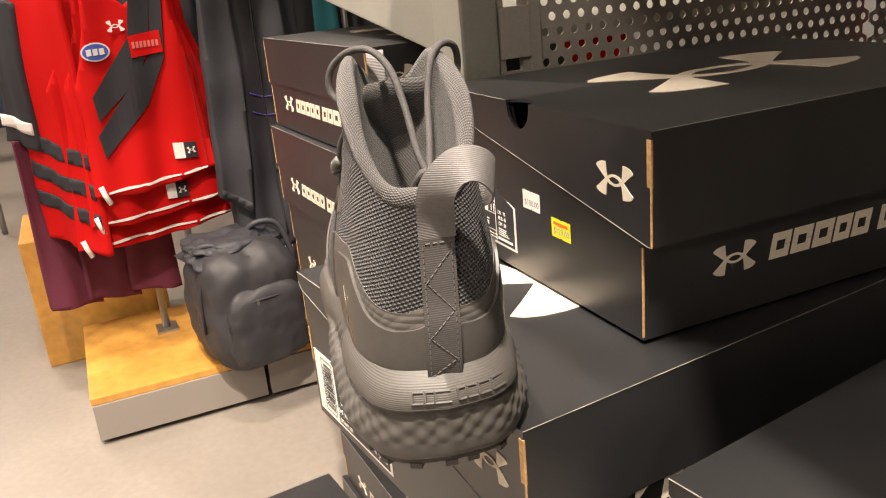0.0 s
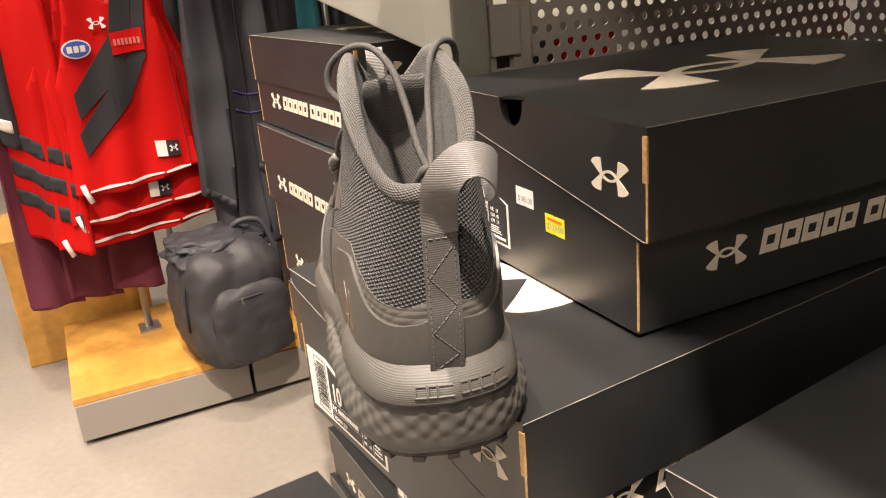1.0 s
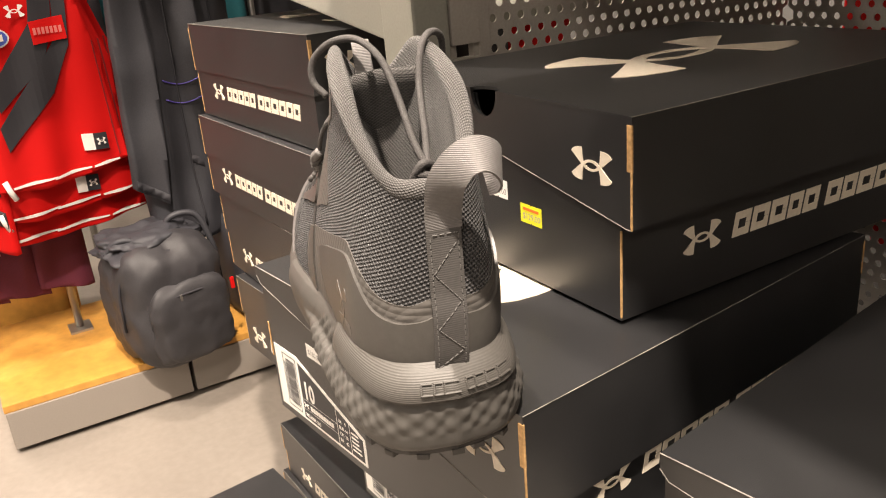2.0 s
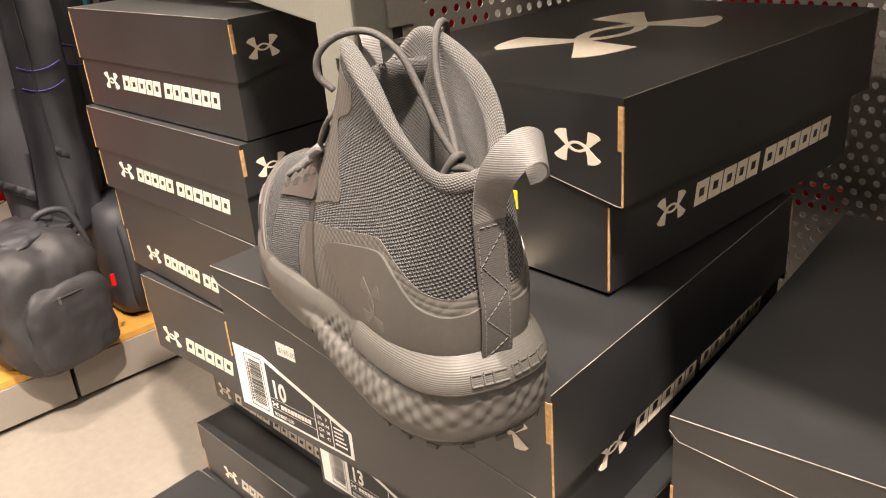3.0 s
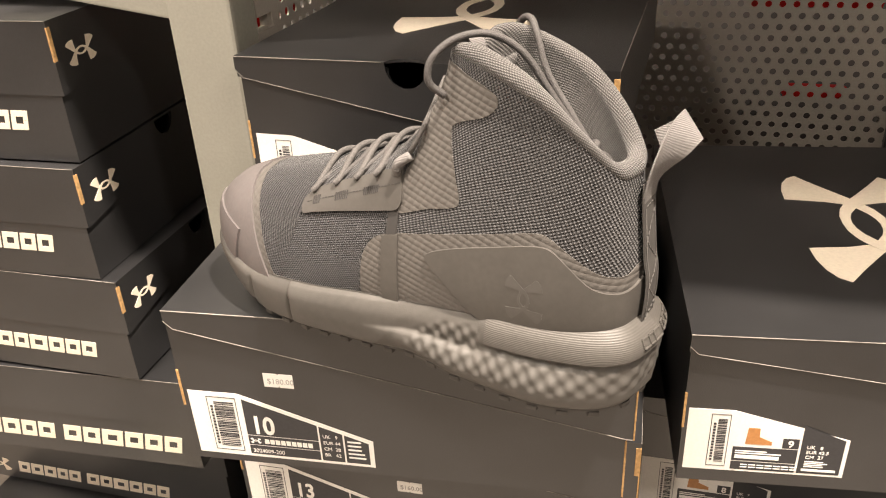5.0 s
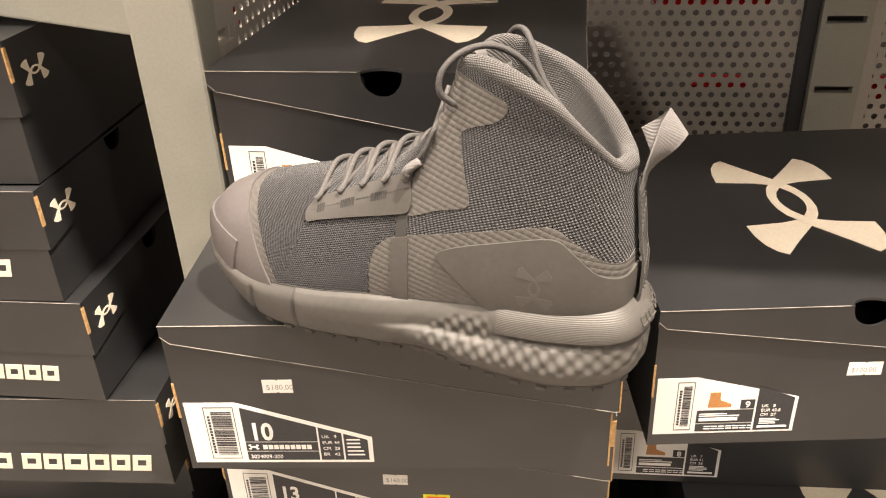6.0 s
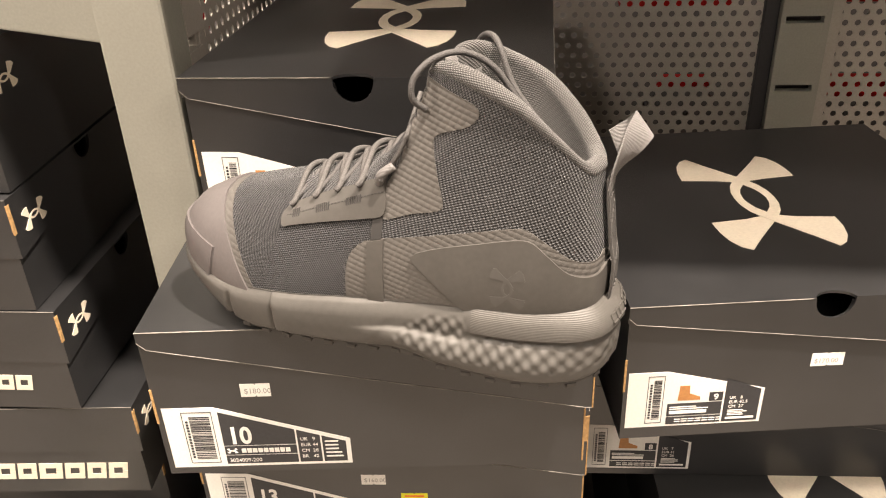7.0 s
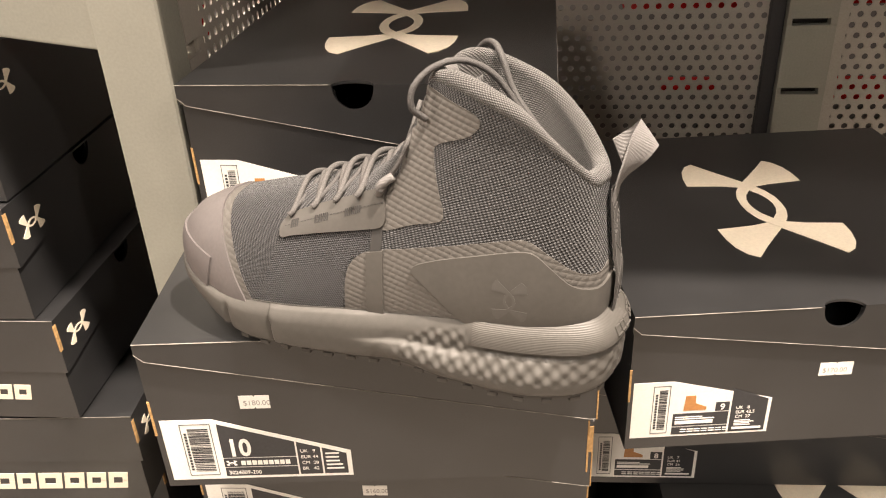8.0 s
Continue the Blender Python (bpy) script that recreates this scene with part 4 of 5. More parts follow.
FADED = material("faded_grey_ink", (0.33, 0.31, 0.29), 0.6)
ORANGE = material("orange_ink", (0.75, 0.16, 0.02), 0.6)
size_label(box_a, 0.0045, 0.0062, "10", ("UK   9", "EUR 44", "CM  28", "BR   42"), "3024009-200")
price_sticker(box_a, 0.0645, 0.0715, "$180.00")
size_label(box_a2, 0.004, 0.006, "13", ("UK  12", "EUR 47.5", "CM  31", "BR   45"), "3024009-200")
price_sticker(box_a2, 0.142, 0.050, "$160.00")
price_sticker(box_a2, 0.176, 0.0265, "$129.00", 0.0235, 0.013, YELLOW)
size_label(box_d, 0.0035, 0.0115, "9", ("UK   8", "EUR 42.5", "CM  27"), picture=True, w=0.113, h=0.0565, hr=0.035)
price_sticker(box_d, 0.150, 0.0660, "$170.00", 0.0265, 0.0125)
size_label(box_e, 0.005, 0.008, "8", ("UK   7", "EUR 41", "CM  26"), picture=True, w=0.113, h=0.0565, hr=0.035)
size_label(box_b, 0.005, 0.013, "11", ("UK  10", "EUR 45", "CM  29"), picture=True, w=0.109, h=0.0565, hr=0.035)
price_sticker(box_b, 0.1275, 0.053, "$180.00", 0.0235, 0.0135, None, 0, 0)
price_sticker(box_b, 0.166, 0.041, "$129.00", 0.0235, 0.0135, YELLOW)


# ---- wall bay ----
def perforated(name, ex, ey, origin, nx, nz, pitch, hole, mat, label, depth=0.0015):
    """A steel sheet with staggered round holes, each cut through."""
    n = 12
    ang = [2 * math.pi * k / n for k in range(n)]
    row = pitch * math.sqrt(3) / 2
    ap = pitch / 2
    hexr = [ap / max(abs(math.cos(a - b)) for b in (0, math.pi / 3, 2 * math.pi / 3)) for a in ang]
    o, ex, ey = (np.array(v, float) for v in (origin, ex, ey))
    nz_ = np.cross(ex, ey)
    verts, faces, known = [], [], {}

    def corner(a, b):
        key = (round(a * 20000), round(b * 20000))
        for da in (0, -1, 1):
            for db in (0, -1, 1):
                if (key[0] + da, key[1] + db) in known:
                    return known[(key[0] + da, key[1] + db)]
        known[key] = len(verts)
        verts.append(o + ex * a + ey * b)
        return known[key]

    for j in range(nz):
        for i in range(nx):
            cx, cz = (i + 0.5 + (0.5 if j % 2 else 0)) * pitch, (j + 0.5) * row
            c = o + ex * cx + ey * cz
            rim = [corner(cx + math.cos(ang[k]) * hexr[k], cz + math.sin(ang[k]) * hexr[k]) for k in range(n)]
            b = len(verts)
            for k in range(n):
                verts.append(c + (ex * math.cos(ang[k]) + ey * math.sin(ang[k])) * hole / 2)
            for k in range(n):
                verts.append(c + (ex * math.cos(ang[k]) + ey * math.sin(ang[k])) * hole / 2 - nz_ * depth)
            for k in range(n):
                k2 = (k + 1) % n
                faces.append((rim[k], rim[k2], b + k2, b + k))
                faces.append((b + k, b + k2, b + n + k2, b + n + k))
    me = bpy.data.meshes.new(name)
    me.from_pydata([tuple(v) for v in verts], [], faces)
    me.materials.append(mat)
    return tagged(new(name, me), label, "panel", kind="structure")


def bay():
    tagged(finish(box_mesh(-0.93, 1.2, 0.40, 1.05, 0.0, 0.084, 0.003), "base_deck", GREYLAM), "low grey base deck under the shoe boxes", "display base", kind="structure")
    tagged(finish(box_mesh(-0.606, -0.549, 0.455, 0.492, 0.084, 2.3, 0.003), "upright_post", METAL), "beige steel upright post of the shop shelving", "post", kind="structure")
    # slotted channel added for the post's shaded side face, its slots cut as gaps between short lengths
    ch = thing("slotted_channel", place(0, 0, 0), "slotted grey steel channel added for the post's shaded side", "post", kind="structure")
    z = 0.084
    while z < 1.3:
        part("length", box_mesh(-0.562, -0.550, 0.494, 0.524, z, z + 0.044, 0.0005), PANEL, ch)
        part("web", box_mesh(-0.562, -0.554, 0.494, 0.500, z + 0.044, z + 0.056), PANEL, ch)
        part("web", box_mesh(-0.562, -0.554, 0.518, 0.524, z + 0.044, z + 0.056), PANEL, ch)
        z += 0.056
    s = thing("shelf", pose(-0.585, 0.47, 0.8155, 0, 8, 0), "beige steel shelf over the shoe box stack", "shelf")
    part("board", box_mesh(-0.9, 0.0, 0.004, 0.40, 0.0, 0.020, 0.002), METAL, s)
    part("front_lip", box_mesh(-0.9, 0.0, -0.010, 0.002, -0.001, 0.11, 0.002), METAL, s)
    # Unseen shelf, added to cast the straight shade line on the boxes.
    s = thing("shelf", place(0, 0, 0), "unseen beige steel shelf added high over the bay to shade the boxes", "shelf")
    part("board", box_mesh(-0.545, 1.1, 0.352, 0.93, 1.15, 1.175, 0.002), BACKING, s, "shelf board darkened to keep the box lid reflections dark")
    part("front_lip", box_mesh(-0.545, 1.1, 0.345, 0.351, 1.135, 1.18, 0.001), METAL, s)
    tagged(finish(box_mesh(-1.6, 1.2, 1.25, 1.28, 0, 2.3), "backing_panel", BACKING), "dark panel behind the perforated sheets", "panel", kind="structure")
    p, d = 0.0155, 0.0078
    perforated("perforated_panel", (1, 0, 0), (0, 0, 1), (-0.553, 0.95, 0.15), 37, 80, p, d, PANEL, "grey perforated steel panel at the back of the bay")
    perforated("perforated_panel", (1, 0, 0), (0, 0, 1), (0.105, 0.95, 0.15), 40, 80, p, d, PANEL, "grey perforated steel panel at the back of the bay")
    perforated("perforated_panel", (0, 1, 0), (0, 0, 1), (-0.557, 0.528, 0.30), 27, 70, p, d, PANEL, "grey perforated steel side panel of the bay")
    # The gap's darkness is a solid black strip; it also hides ragged holes.
    tagged(finish(box_mesh(0.017, 0.0345, 0.938, 0.949, 0.084, 1.4, 0.001), "gap_dark_strip", INK), "black strip standing in for the dark gap between panel and upright", "channel", kind="structure")
    tagged(finish(box_mesh(0.0975, 0.113, 0.943, 0.949, 0.084, 1.4, 0.001), "panel_edge", PANEL), "folded grey edge of the perforated panel", "panel edge", kind="structure")
    tagged(finish(box_mesh(-0.5585, -0.553, 0.524, 0.537, 0.084, 1.4, 0.001), "panel_edge", PANEL), "folded grey edge of the perforated panel", "panel edge", kind="structure")
    up = thing("slotted_upright", place(0, 0, 0), "slotted beige steel upright between the panels", "post", kind="structure")
    z = 0.084 + 0.013
    while z < 1.3:
        part("length", box_mesh(0.036, 0.096, 0.930, 0.944, z + 0.004, z + 0.084, 0.0006), METAL, up)
        for x0, x1 in ((0.036, 0.042), (0.088, 0.096)):
            part("web", box_mesh(x0, x1, 0.930, 0.944, z - 0.0045, z + 0.0045), METAL, up)
        z += 0.0885
    part("back", box_mesh(0.034, 0.098, 0.950, 0.960, 0.084, 1.3), BACKING, up)
    # garments of the next aisle, seen only through the holes
    # The pale cloth stands in for light shining through the holes.
    for gx0, gx1, gz0, gz1, mat, what in ((-0.33, -0.18, 0.728, 0.98, RED, "red"), (-0.16, 0.00, 0.715, 0.97, RED, "red"), (0.11, 0.30, 0.72, 0.97, RED, "red"), (-0.52, -0.36, 0.755, 0.97, RED, "red"), (-0.10, -0.02, 0.600, 0.618, RED, "red"), (0.11, 0.35, 0.590, 0.618, RED, "red"), (-0.33, -0.265, 0.36, 0.52, LINEN, "pale"), (-0.33, -0.27, 0.16, 0.26, RED, "red"), (-0.46, -0.36, 0.515, 0.545, RED, "red")):
        bm = bmesh.new()
        add_box(bm, gx0, gx1, 1.0, 1.035, gz0, gz1, 0.010)
        tagged(finish(bm, "folded_garment", mat, smooth=True), what + " folded garment put behind the perforated panel to colour its holes", "garment", "garments behind the panel")
    tagged(finish(box_mesh(-0.62, -0.60, 0.60, 0.67, 0.775, 0.83, 0.008), "folded_garment", RED), "red folded garment behind the perforated panel", "garment", "garments behind the panel")


LINEN = material("pale_linen", (0.72, 0.60, 0.45), 0.8, grain=0.1)
bay()


# ---- clothes stand ----
def drape(pts, fn, step=0.012, lift=0.0, skirt=0.0):
    """Cut a flat outline into a grid and hang it on the surface fn(s, z)."""
    bm = bmesh.new()
    bm.faces.new([bm.verts.new((a, b, 0)) for a, b in pts])
    for axis in (0, 1):
        lo, hi = min(p[axis] for p in pts), max(p[axis] for p in pts)
        k = lo + step
        while k < hi:
            co, no = Vector((0, 0, 0)), Vector((0, 0, 0))
            co[axis], no[axis] = k, 1
            bmesh.ops.bisect_plane(bm, geom=list(bm.verts) + list(bm.edges) + list(bm.faces), plane_co=co, plane_no=no, dist=1e-6)
            k += step
    bmesh.ops.triangulate(bm, faces=[f for f in bm.faces if len(f.verts) > 4])
    rim = [x for x in bm.edges if len(x.link_faces) == 1]
    base = {v: (v.co.x, v.co.y) for v in bm.verts}
    for v in bm.verts:
        v.co = Vector(fn(*base[v], lift))
    if skirt:
        made = {v: bm.verts.new(fn(*base[v], lift - skirt)) for v in {v for x in rim for v in x.verts}}
        for x in rim:
            a, c = x.verts
            bm.faces.new((a, c, made[c], made[a]))
    return bm


def hanging(x0, y0, yaw, fold, seed, swell=0.02):
    """A hanging cloth: s runs across it, z up, lift out of it; it faces +x before the yaw."""
    c, s_ = math.cos(radians(yaw)), math.sin(radians(yaw))

    def fn(s, z, lift):
        d = fold * (0.6 * math.sin(s * 34 + seed + z * 5) + 0.5 * math.sin(s * 71 + seed * 2.1 - z * 7)) * (0.35 + 0.65 * max(0, min(1, (1.0 - z) / 0.55))) + swell * math.cos(s * 5.5) + fold * 0.9 * noise.noise((s * 9, z * 7, seed)) + lift
        return (x0 + c * d - s_ * s, y0 + s_ * d + c * s, z)
    return fn


def stand_area():
    for y0, y1 in ((0.04, 0.405), (0.409, 0.95)):
        p = thing("display_plinth", place(0, 0, 0), "low plinth with a honey wood top and grey edge", "plinth", "plinths")
        part("top", box_mesh(-2.05, -1.604, y0, y1, 0.094, 0.11, 0.002), WOOD, p)
        part("base", box_mesh(-2.045, -1.60, y0 + 0.002, y1 - 0.002, 0.012, 0.094, 0.002), GREYLAM, p)
    st = thing("garment_stand", place(-1.90, 0.232, 0.11), "steel pole stand holding up the jerseys", "stand")
    part("foot_plate", box_mesh(-0.03, 0.03, -0.025, 0.025, 0, 0.006, 0.001), STEEL, st)
    part("pole", tube([(0, 0, 0.005), (0, 0, 1.05)], 0.009, 12), STEEL, st, smooth=True)
    part("arm", tube([(0, 0, 1.04), (0.22, 0, 1.0)], 0.008, 10), STEEL, st, smooth=True)
    part("cross_arm", tube([(0.02, -0.2, 1.03), (0.02, 0.4, 1.03)], 0.008, 10), STEEL, st, smooth=True)

    # three jerseys one before the other, the foremost shortest
    def jersey(x0, y0, seed, hem, left, right, label, marks=False, tag=None):
        fn = hanging(x0, y0, 8, 0.009, seed)
        w = right - left
        at = lambda f: left + w * f
        body = [(left, hem), (at(0.3), hem - 0.008), (at(0.62), hem - 0.002), (right, hem + 0.020), (at(0.985), hem + 0.10), (at(0.95), hem + 0.20), (at(0.97), 0.725), (at(0.92), 0.775), (at(0.86), 0.84), (at(0.84), 0.955), (at(0.66), 0.955), (at(0.62), 0.90), (at(0.52), 0.875), (at(0.42), 0.90), (at(0.38), 0.955), (at(0.22), 0.955), (at(0.17), 0.84), (at(0.10), 0.775), (at(0.03), 0.725), (at(0.045), hem + 0.15)]
        j = thing("jersey", place(0, 0, 0), label, "jersey", "hanging jerseys")
        part("body", drape(body, fn, 0.011, 0, 0.012), RED, j, smooth=True)

        def mark(name, pts, mat, lift=0.0050, lab=""):
            part(name, drape(pts, fn, 0.011, lift, 0.0015), mat, j, lab, False)
        # the hem's white underside shows in three uneven lengths
        for a, b, dz in ((0.10, 0.42, 0.002), (0.40, 0.70, 0.006), (0.72, 0.93, 0.012)):
            mark("hem_line", [(at(a), hem + dz), ((at(a) + at(b)) / 2, hem + dz + 0.003), (at(b), hem + dz + 0.007), (at(b), hem + dz + 0.010), ((at(a) + at(b)) / 2, hem + dz + 0.0095), (at(a), hem + dz + 0.004)], CLOTHWHITE, 0.0045)
        part("drawcord_tip", tube([fn(left + 0.012, hem + 0.022, 0.008), fn(left + 0.016, hem + 0.004, 0.012), fn(left + 0.024, hem - 0.016, 0.012)], 0.0055, 8), CLOTHWHITE, j, "white drawcord tip", True)
        mark("side_seam", [(at(0.935), hem + 0.03), (at(0.945), hem + 0.03), (at(0.915), 0.77), (at(0.905), 0.77)], REDDARK, 0.003)
        if marks:
            mark("diagonal_stripe", [(-0.094, 0.708), (-0.090, 0.658), (0.004, 0.735), (0.036, 0.80), (0.058, 0.915), (0.020, 0.925), (-0.004, 0.815)], JBLACK)
            mark("diagonal_stripe", [(-0.098, 0.630), (-0.092, 0.582), (0.014, 0.680), (0.060, 0.768), (0.084, 0.94), (0.062, 0.94), (0.036, 0.780)], JBLACK)
            mark("oval_badge", [(-0.070 + 0.028 * math.cos(a), 0.795 + 0.0185 * math.sin(a)) for a in (2 * math.pi * k / 20 for k in range(20))], CLOTHWHITE, 0.0056, "white rimmed oval badge")
            mark("badge_field", [(-0.070 + 0.025 * math.cos(a), 0.795 + 0.0155 * math.sin(a)) for a in (2 * math.pi * k / 20 for k in range(20))], BADGEBLUE, 0.0064, "blue oval badge")
            for k in range(3):
                mark("badge_mark", [(-0.088 + k * 0.0125 + a, 0.795 + b) for a, b in ((0, -0.0065), (0.0095, -0.006), (0.0095, 0.0065), (0, 0.006))], CLOTHWHITE, 0.0072)
            mark("sponsor_patch", [(-0.004, 0.775), (0.060, 0.780), (0.060, 0.824), (-0.004, 0.818)], RED, 0.0078, "red patch")
            for i in range(7):
                a = 0.001 + i * 0.0080
                mark("patch_mark", [(a, 0.793), (a + 0.005, 0.7935), (a + 0.005, 0.806), (a, 0.8055)], PALERED, 0.0092)
            for k, sg in enumerate((1, -1)):
                mark("chest_emblem", [(-0.022 + a * 0.034, 0.840 + sg * b * 0.036) for a, b in emblem_points()], CLOTHWHITE, 0.0062 + 0.0006 * k)
        if tag:
            a, z = tag
            mark("size_tag", [(a, z + 0.004), (a + 0.021, z + 0.002), (a + 0.021, z + 0.036), (a, z + 0.038)], CLOTHWHITE, 0.0062, "white tag")
            mark("brand_tag", [(a + 0.0215, z + 0.002), (a + 0.048, z), (a + 0.048, z + 0.034), (a + 0.0215, z + 0.036)], JBLACK, 0.0062, "black tag")
            for k, sg in enumerate((1, -1)):
                mark("tag_emblem", [(a + 0.035 + p * 0.018, z + 0.018 + sg * q * 0.022) for p, q in emblem_points()], CLOTHWHITE, 0.0076 + 0.0006 * k)
        return j

    jersey(-1.800, 0.266, 2.9, 0.382, -0.186, 0.178, "red football jersey hanging hindmost, white hem")
    jersey(-1.765, 0.266, 1.7, 0.436, -0.150, 0.150, "red football jersey hanging behind another, white hem", tag=(0.015, 0.463))
    jersey(-1.735, 0.266, 0.4, 0.506, -0.128, 0.128, "red sleeveless football jersey with black diagonal stripes", True, (0.045, 0.552))
    # side jersey, turned edge on, with slanting stripes and a dark sleeve
    fn = hanging(-1.80, 0.095, -52, 0.008, 5.2, 0.01)
    j = thing("jersey", place(0, 0, 0), "red jersey turned sideways, black slanting stripes and dark sleeve", "jersey", "hanging jerseys")
    part("body", drape([(-0.10, 0.40), (0.09, 0.37), (0.10, 0.95), (-0.06, 0.95), (-0.11, 0.66)], fn, 0.012, 0, 0.012), RED, j, smooth=True)
    for k in range(3):
        z = 0.43 + k * 0.065
        part("slanting_stripe", drape([(-0.095, z + 0.05), (0.09, z), (0.09, z + 0.032), (-0.095, z + 0.085)], fn, 0.012, 0.003, 0.002), JBLACK, j, smooth=True)
    part("sleeve", drape([(-0.145, 0.62), (-0.045, 0.60), (-0.02, 0.90), (-0.09, 0.93)], fn, 0.012, 0.012, 0.012), JBLACK, j, "black sleeve", True)
    part("cuff", drape([(-0.143, 0.655), (-0.042, 0.635), (-0.040, 0.660), (-0.141, 0.68)], fn, 0.012, 0.016, 0.003), CLOTHWHITE, j, "white cuff band", True)
    for y, s in ((0.045, 2.0), (0.13, 4.1), (0.225, 6.3)):
        fn = hanging(-1.90, y, 10, 0.014, s)
        tagged(finish(drape([(-0.055, 0.235 + 0.02 * math.sin(s * 3)), (0.06, 0.215), (0.05, 0.62), (-0.045, 0.62)], fn, 0.01, 0, 0.03), "skirt", MAROON, smooth=True), "maroon cloth skirt hanging under the jerseys", "skirt", "maroon skirts")
    for x, y, yaw, lo, hi, w, mat, what, s in ((-1.72, 0.50, 6, 0.335, 1.0, 0.085, DARKCLOTH, "dark charcoal jacket with folds", 1.0), (-1.80, 0.60, 20, 0.36, 1.0, 0.08, DARKCLOTH, "dark charcoal jacket with folds", 2.4), (-1.95, 0.45, 0, 0.60, 1.0, 0.05, TEAL, "teal garment on the rail", 3.3), (-1.93, 0.54, 0, 0.66, 1.0, 0.04, LINEN, "beige garment on the rail", 4.4), (-1.9, 0.39, 0, 0.70, 1.0, 0.04, DARKCLOTH, "dark top on the rail", 5.5), (-2.02, 0.36, 0, 0.66, 1.0, 0.05, JBLACK, "black and red top on the rail", 6.5)):
        fn = hanging(x, y, yaw, 0.016, s, 0.03)
        g = thing("jacket", place(0, 0, 0), what, "jacket", "garments on the rail")
        part("body", drape([(-w, lo), (w * 0.6, lo - 0.012), (w, lo + 0.03), (w * 0.9, hi), (-w * 0.85, hi), (-w * 1.1, lo + 0.3)], fn, 0.012, 0, 0.04), mat, g, smooth=True)
        if mat is DARKCLOTH and lo < 0.4:
            part("sleeve", drape([(-w * 1.40, lo + 0.13), (-w * 0.72, lo + 0.09), (-w * 0.40, lo + 0.40), (-w * 0.45, hi), (-w * 1.00, hi), (-w * 1.28, lo + 0.42)], fn, 0.011, 0.026, 0.030), mat, g, "slack sleeve", True)
            part("cuff", drape([(-w * 1.39, lo + 0.135), (-w * 0.73, lo + 0.095), (-w * 0.71, lo + 0.112), (-w * 1.37, lo + 0.152)], fn, 0.011, 0.0285, 0.003), JBLACK, g, "dark cuff", True)
            for z in (lo + 0.30, lo + 0.34):
                part("piping", tube([fn(-w * 0.2 + k * w * 0.11, z - 0.014 * math.sin(k * 0.35), 0.003) for k in range(10)], 0.0016, 6), PIPING, g, "violet piping", True)
            part("zip", tube([fn(w * 0.18, lo + 0.02 + k * 0.03, 0.003) for k in range(int((hi - lo) / 0.03) - 1)], 0.0022, 6), JBLACK, g, "dark zip", True)

    # backpack slumped on the plinth
    b = thing("backpack", pose(-1.60, 0.395, 0.111, 0, 0, 12), "charcoal nylon backpack slumped on the plinth", "backpack")

    def lump(cx, cy, cz, rx, ry, rz, p, seed, wob, name, mat, lab=""):
        bm = bmesh.new()
        bmesh.ops.create_icosphere(bm, subdivisions=5, radius=1)
        for v in bm.verts:
            d = v.co.copy()
            k = (abs(d.x) ** p + abs(d.y) ** p + abs(d.z) ** p) ** (-1 / p)
            q = d * k
            q *= 1 + wob * noise.noise((q.x * 2.2 + seed, q.y * 2.2, q.z * 2.2)) + wob * 0.35 * noise.noise((q.x * 6 + seed, q.y * 6, q.z * 6))
            v.co = Vector((cx + q.x * rx, cy + q.y * ry, max(0.0, cz + q.z * rz)))
        return part(name, bm, mat, b, lab, True)
    lump(-0.02, 0.0, 0.135, 0.105, 0.108, 0.135, 4.0, 1.0, 0.09, "body", BAGCLOTH)
    lump(0.066, 0.004, 0.105, 0.040, 0.086, 0.086, 4.5, 7.0, 0.08, "front_pocket", BAGCLOTH, "zipped front pocket")
    lump(-0.045, -0.005, 0.252, 0.088, 0.100, 0.032, 2.6, 4.0, 0.30, "top_flap", DARKCLOTH, "slack black top of the bag")
    zip_path = [(0.103 - 0.008 * abs(math.cos(a)), 0.004 + 0.072 * math.copysign(abs(math.cos(a)) ** 0.6, math.cos(a)), 0.110 + 0.060 * math.sin(a) ** 0.6) for a in (math.pi * k / 24 for k in range(25))]
    part("zip", tube(zip_path, 0.0026, 6), JBLACK, b, "dark zip round the pocket", True)
    part("main_zip", tube([(0.052 - 0.030 * abs(math.cos(a)), 0.112 * math.copysign(abs(math.cos(a)) ** 0.5, math.cos(a)), 0.100 + 0.150 * math.sin(a) ** 0.5) for a in (math.pi * k / 28 for k in range(29))], 0.0030, 6), JBLACK, b, "dark zip round the bag's front", True)
    part("zip_pull", box_mesh(0.100, 0.104, -0.022, -0.016, 0.150, 0.172, 0.001), STEEL, b)
    for y0, y1, up in ((0.02, 0.11, 0.295), (-0.10, -0.03, 0.275)):
        part("handle", tube(smooth_path([(-0.03, y0, 0.250), (-0.015, y0 + 0.02, up), (0.0, y1 - 0.02, up - 0.004), (0.012, y1, 0.225), (0.010, y1 + 0.004, 0.18)], 8), 0.0065, 8), DARKCLOTH, b, "", True)
    part("red_tag", box_mesh(0.085, 0.090, 0.098, 0.106, 0.14, 0.165, 0.001), RED, b, "small red tag")
    # second bag and cartons behind
    lump2 = thing("backpack", pose(-1.72, 0.62, 0.111, 0, 0, 5), "black bag standing behind on the wooden plinth", "backpack")
    bm = bmesh.new()
    add_box(bm, -0.10, 0.08, -0.07, 0.07, 0, 0.26, 0.045)
    part("body", bm, DARKCLOTH, lump2, smooth=True)
    part("strap", tube(smooth_path([(0.05, -0.03, 0.24), (0.09, -0.04, 0.18), (0.09, -0.04, 0.08), (0.06, -0.03, 0.02)], 6), 0.012, 8), JBLACK, lump2, "", True)
    tagged(finish(box_mesh(-2.42, -2.10, -0.06, 0.26, 0.0, 0.34, 0.004), "display_block", WOOD), "honey wood block standing behind the plinth", "block")
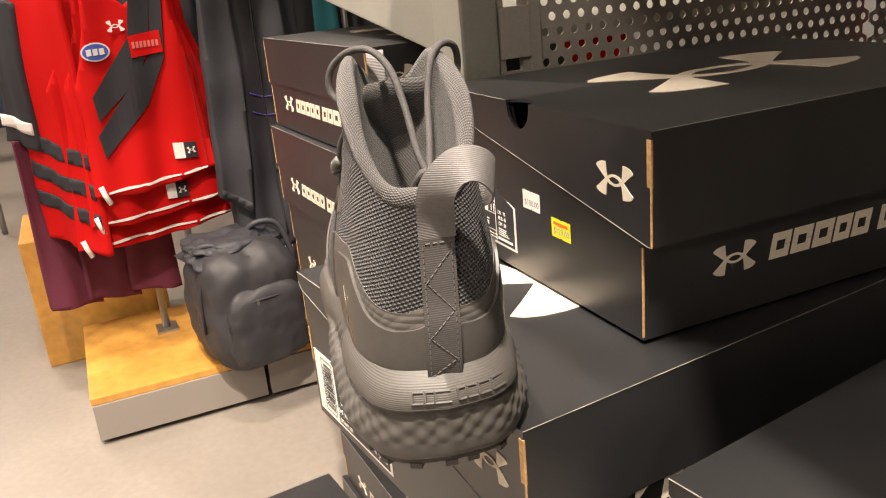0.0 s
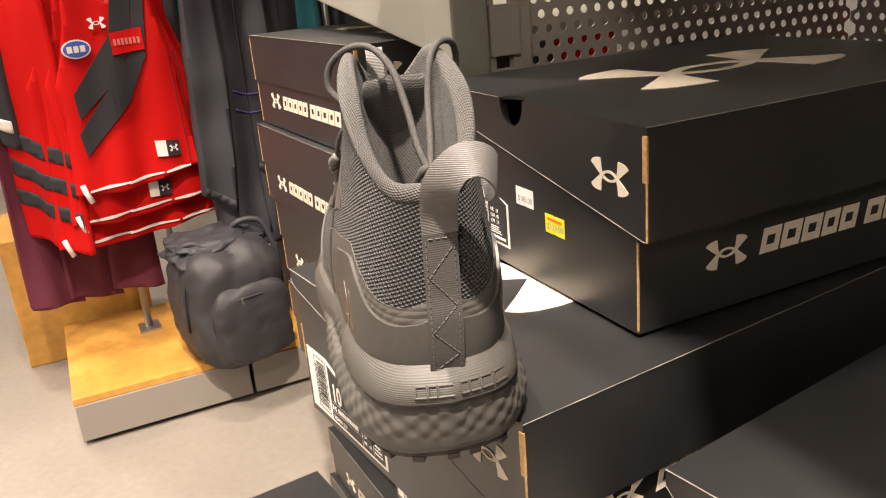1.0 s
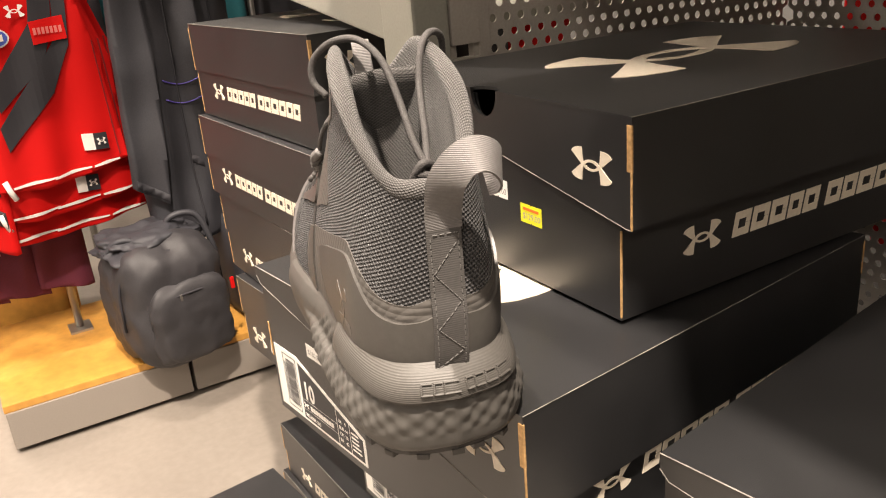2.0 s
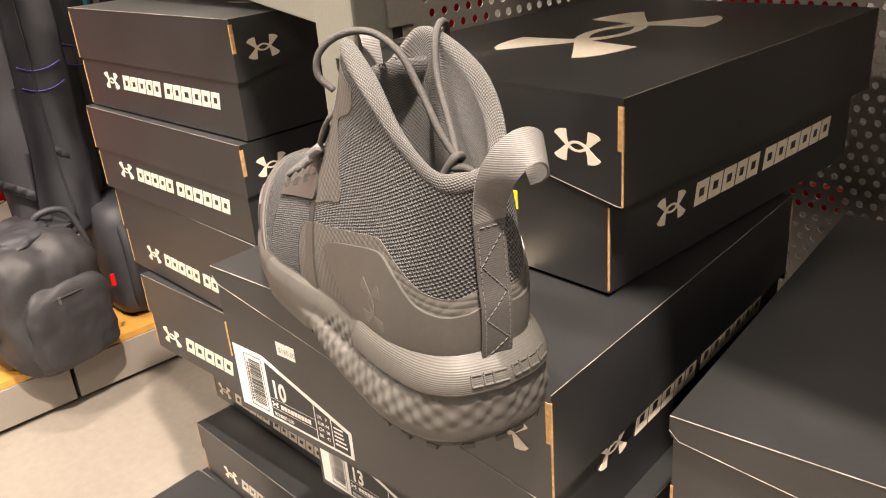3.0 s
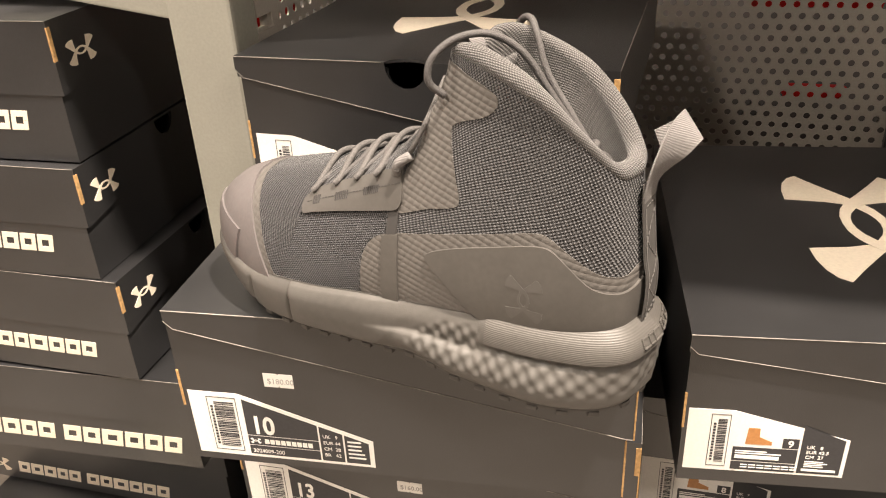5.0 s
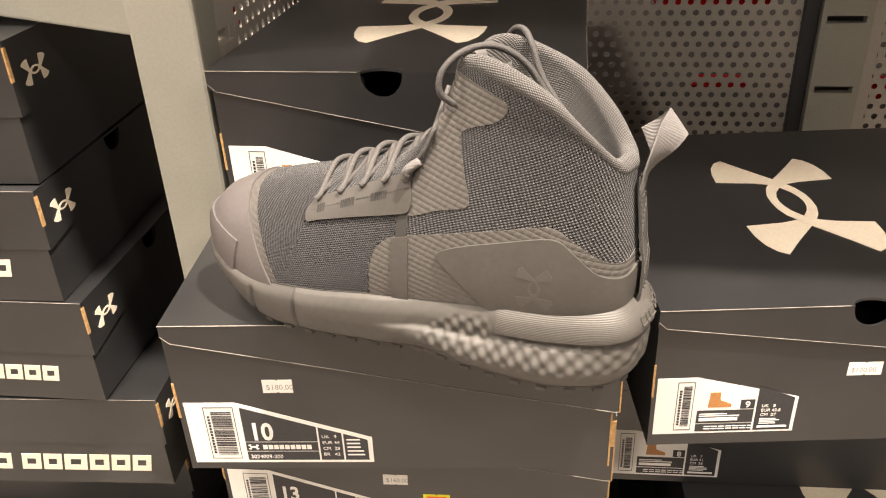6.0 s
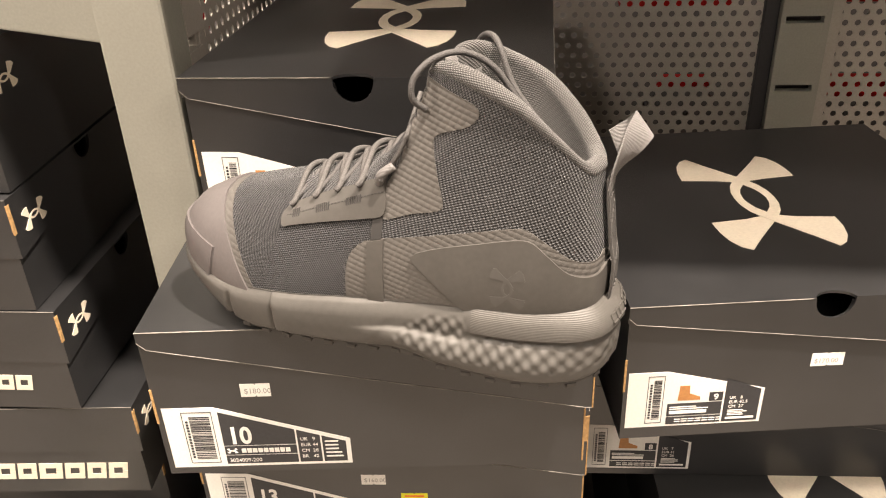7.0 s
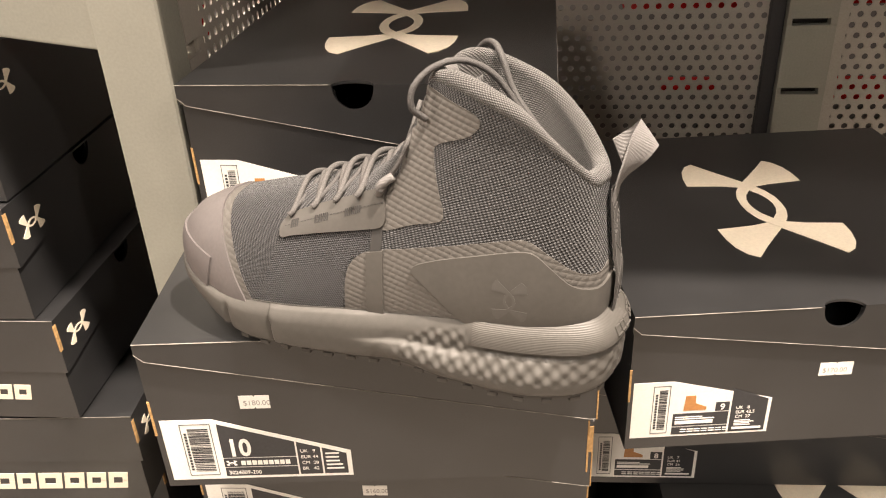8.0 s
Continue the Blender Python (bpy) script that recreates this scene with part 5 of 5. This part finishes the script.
    # further racks down the shop
    for x, y, z0, z1, w, mat, what, s in ((-3.6, -0.02, 0.45, 0.80, 0.18, NAVY, "navy folded clothes on a far rack", 1.1), (-3.7, 0.05, 0.0, 0.43, 0.12, TANCLOTH, "tan trousers hanging on a far rack", 2.2), (-4.6, -0.10, 0.7, 1.3, 0.3, RED, "red shirts on a far rack", 3.1), (-4.9, 0.25, 0.5, 1.3, 0.3, NAVY, "dark shirts on a far rack", 4.1), (-4.2, 0.6, 0.6, 1.3, 0.35, DARKCLOTH, "dark coats on a far rack", 5.1), (-3.2, 1.0, 0.3, 1.3, 0.5, DARKCLOTH, "dark coats on a far rack", 6.1), (-5.6, -0.5, 0.9, 1.4, 0.3, TANCLOTH, "tan shirts on a far rack", 7.7), (-2.8, 0.75, 0.4, 1.3, 0.3, TEAL, "teal tops on a far rack", 8.3)):
        fn = hanging(x, y, 0, 0.03, s, 0.05)
        r = thing("clothes_rack", place(x - 0.06, y, 0), "steel clothes rack further down the shop", "rack", "far racks")
        part("rail", tube([(0, -w - 0.05, z1 - 0.01), (0, w + 0.05, z1 - 0.01)], 0.012, 8), STEEL, r, smooth=True)
        for q in (-w - 0.04, w + 0.04):
            part("leg", tube([(0, q, 0), (0, q, z1)], 0.012, 8), STEEL, r, smooth=True)
        tagged(finish(drape([(-w, z0), (w, z0 - 0.02), (w * 0.95, z1), (-w * 0.9, z1)], fn, 0.03, 0, 0.12), "rack_garment", mat, smooth=True), what, "garment", "far garments")


PALERED = material("pale_red_print", (0.60, 0.16, 0.14), 0.7, grain=0.05)
REDDARK = material("dark_red_seam", (0.22, 0.003, 0.003), 0.8, grain=0.1)
PIPING = material("violet_piping", (0.07, 0.05, 0.26), 0.6)
CLOTHWHITE = material("white_cloth_print", (0.75, 0.70, 0.66), 0.7, grain=0.05)
BADGEBLUE = material("blue_badge", (0.06, 0.10, 0.42), 0.6, grain=0.05)
NAVY = material("navy_cloth", (0.015, 0.02, 0.05), 0.85, grain=0.15)
TANCLOTH = material("tan_cloth", (0.42, 0.26, 0.10), 0.85, grain=0.15)
stand_area()
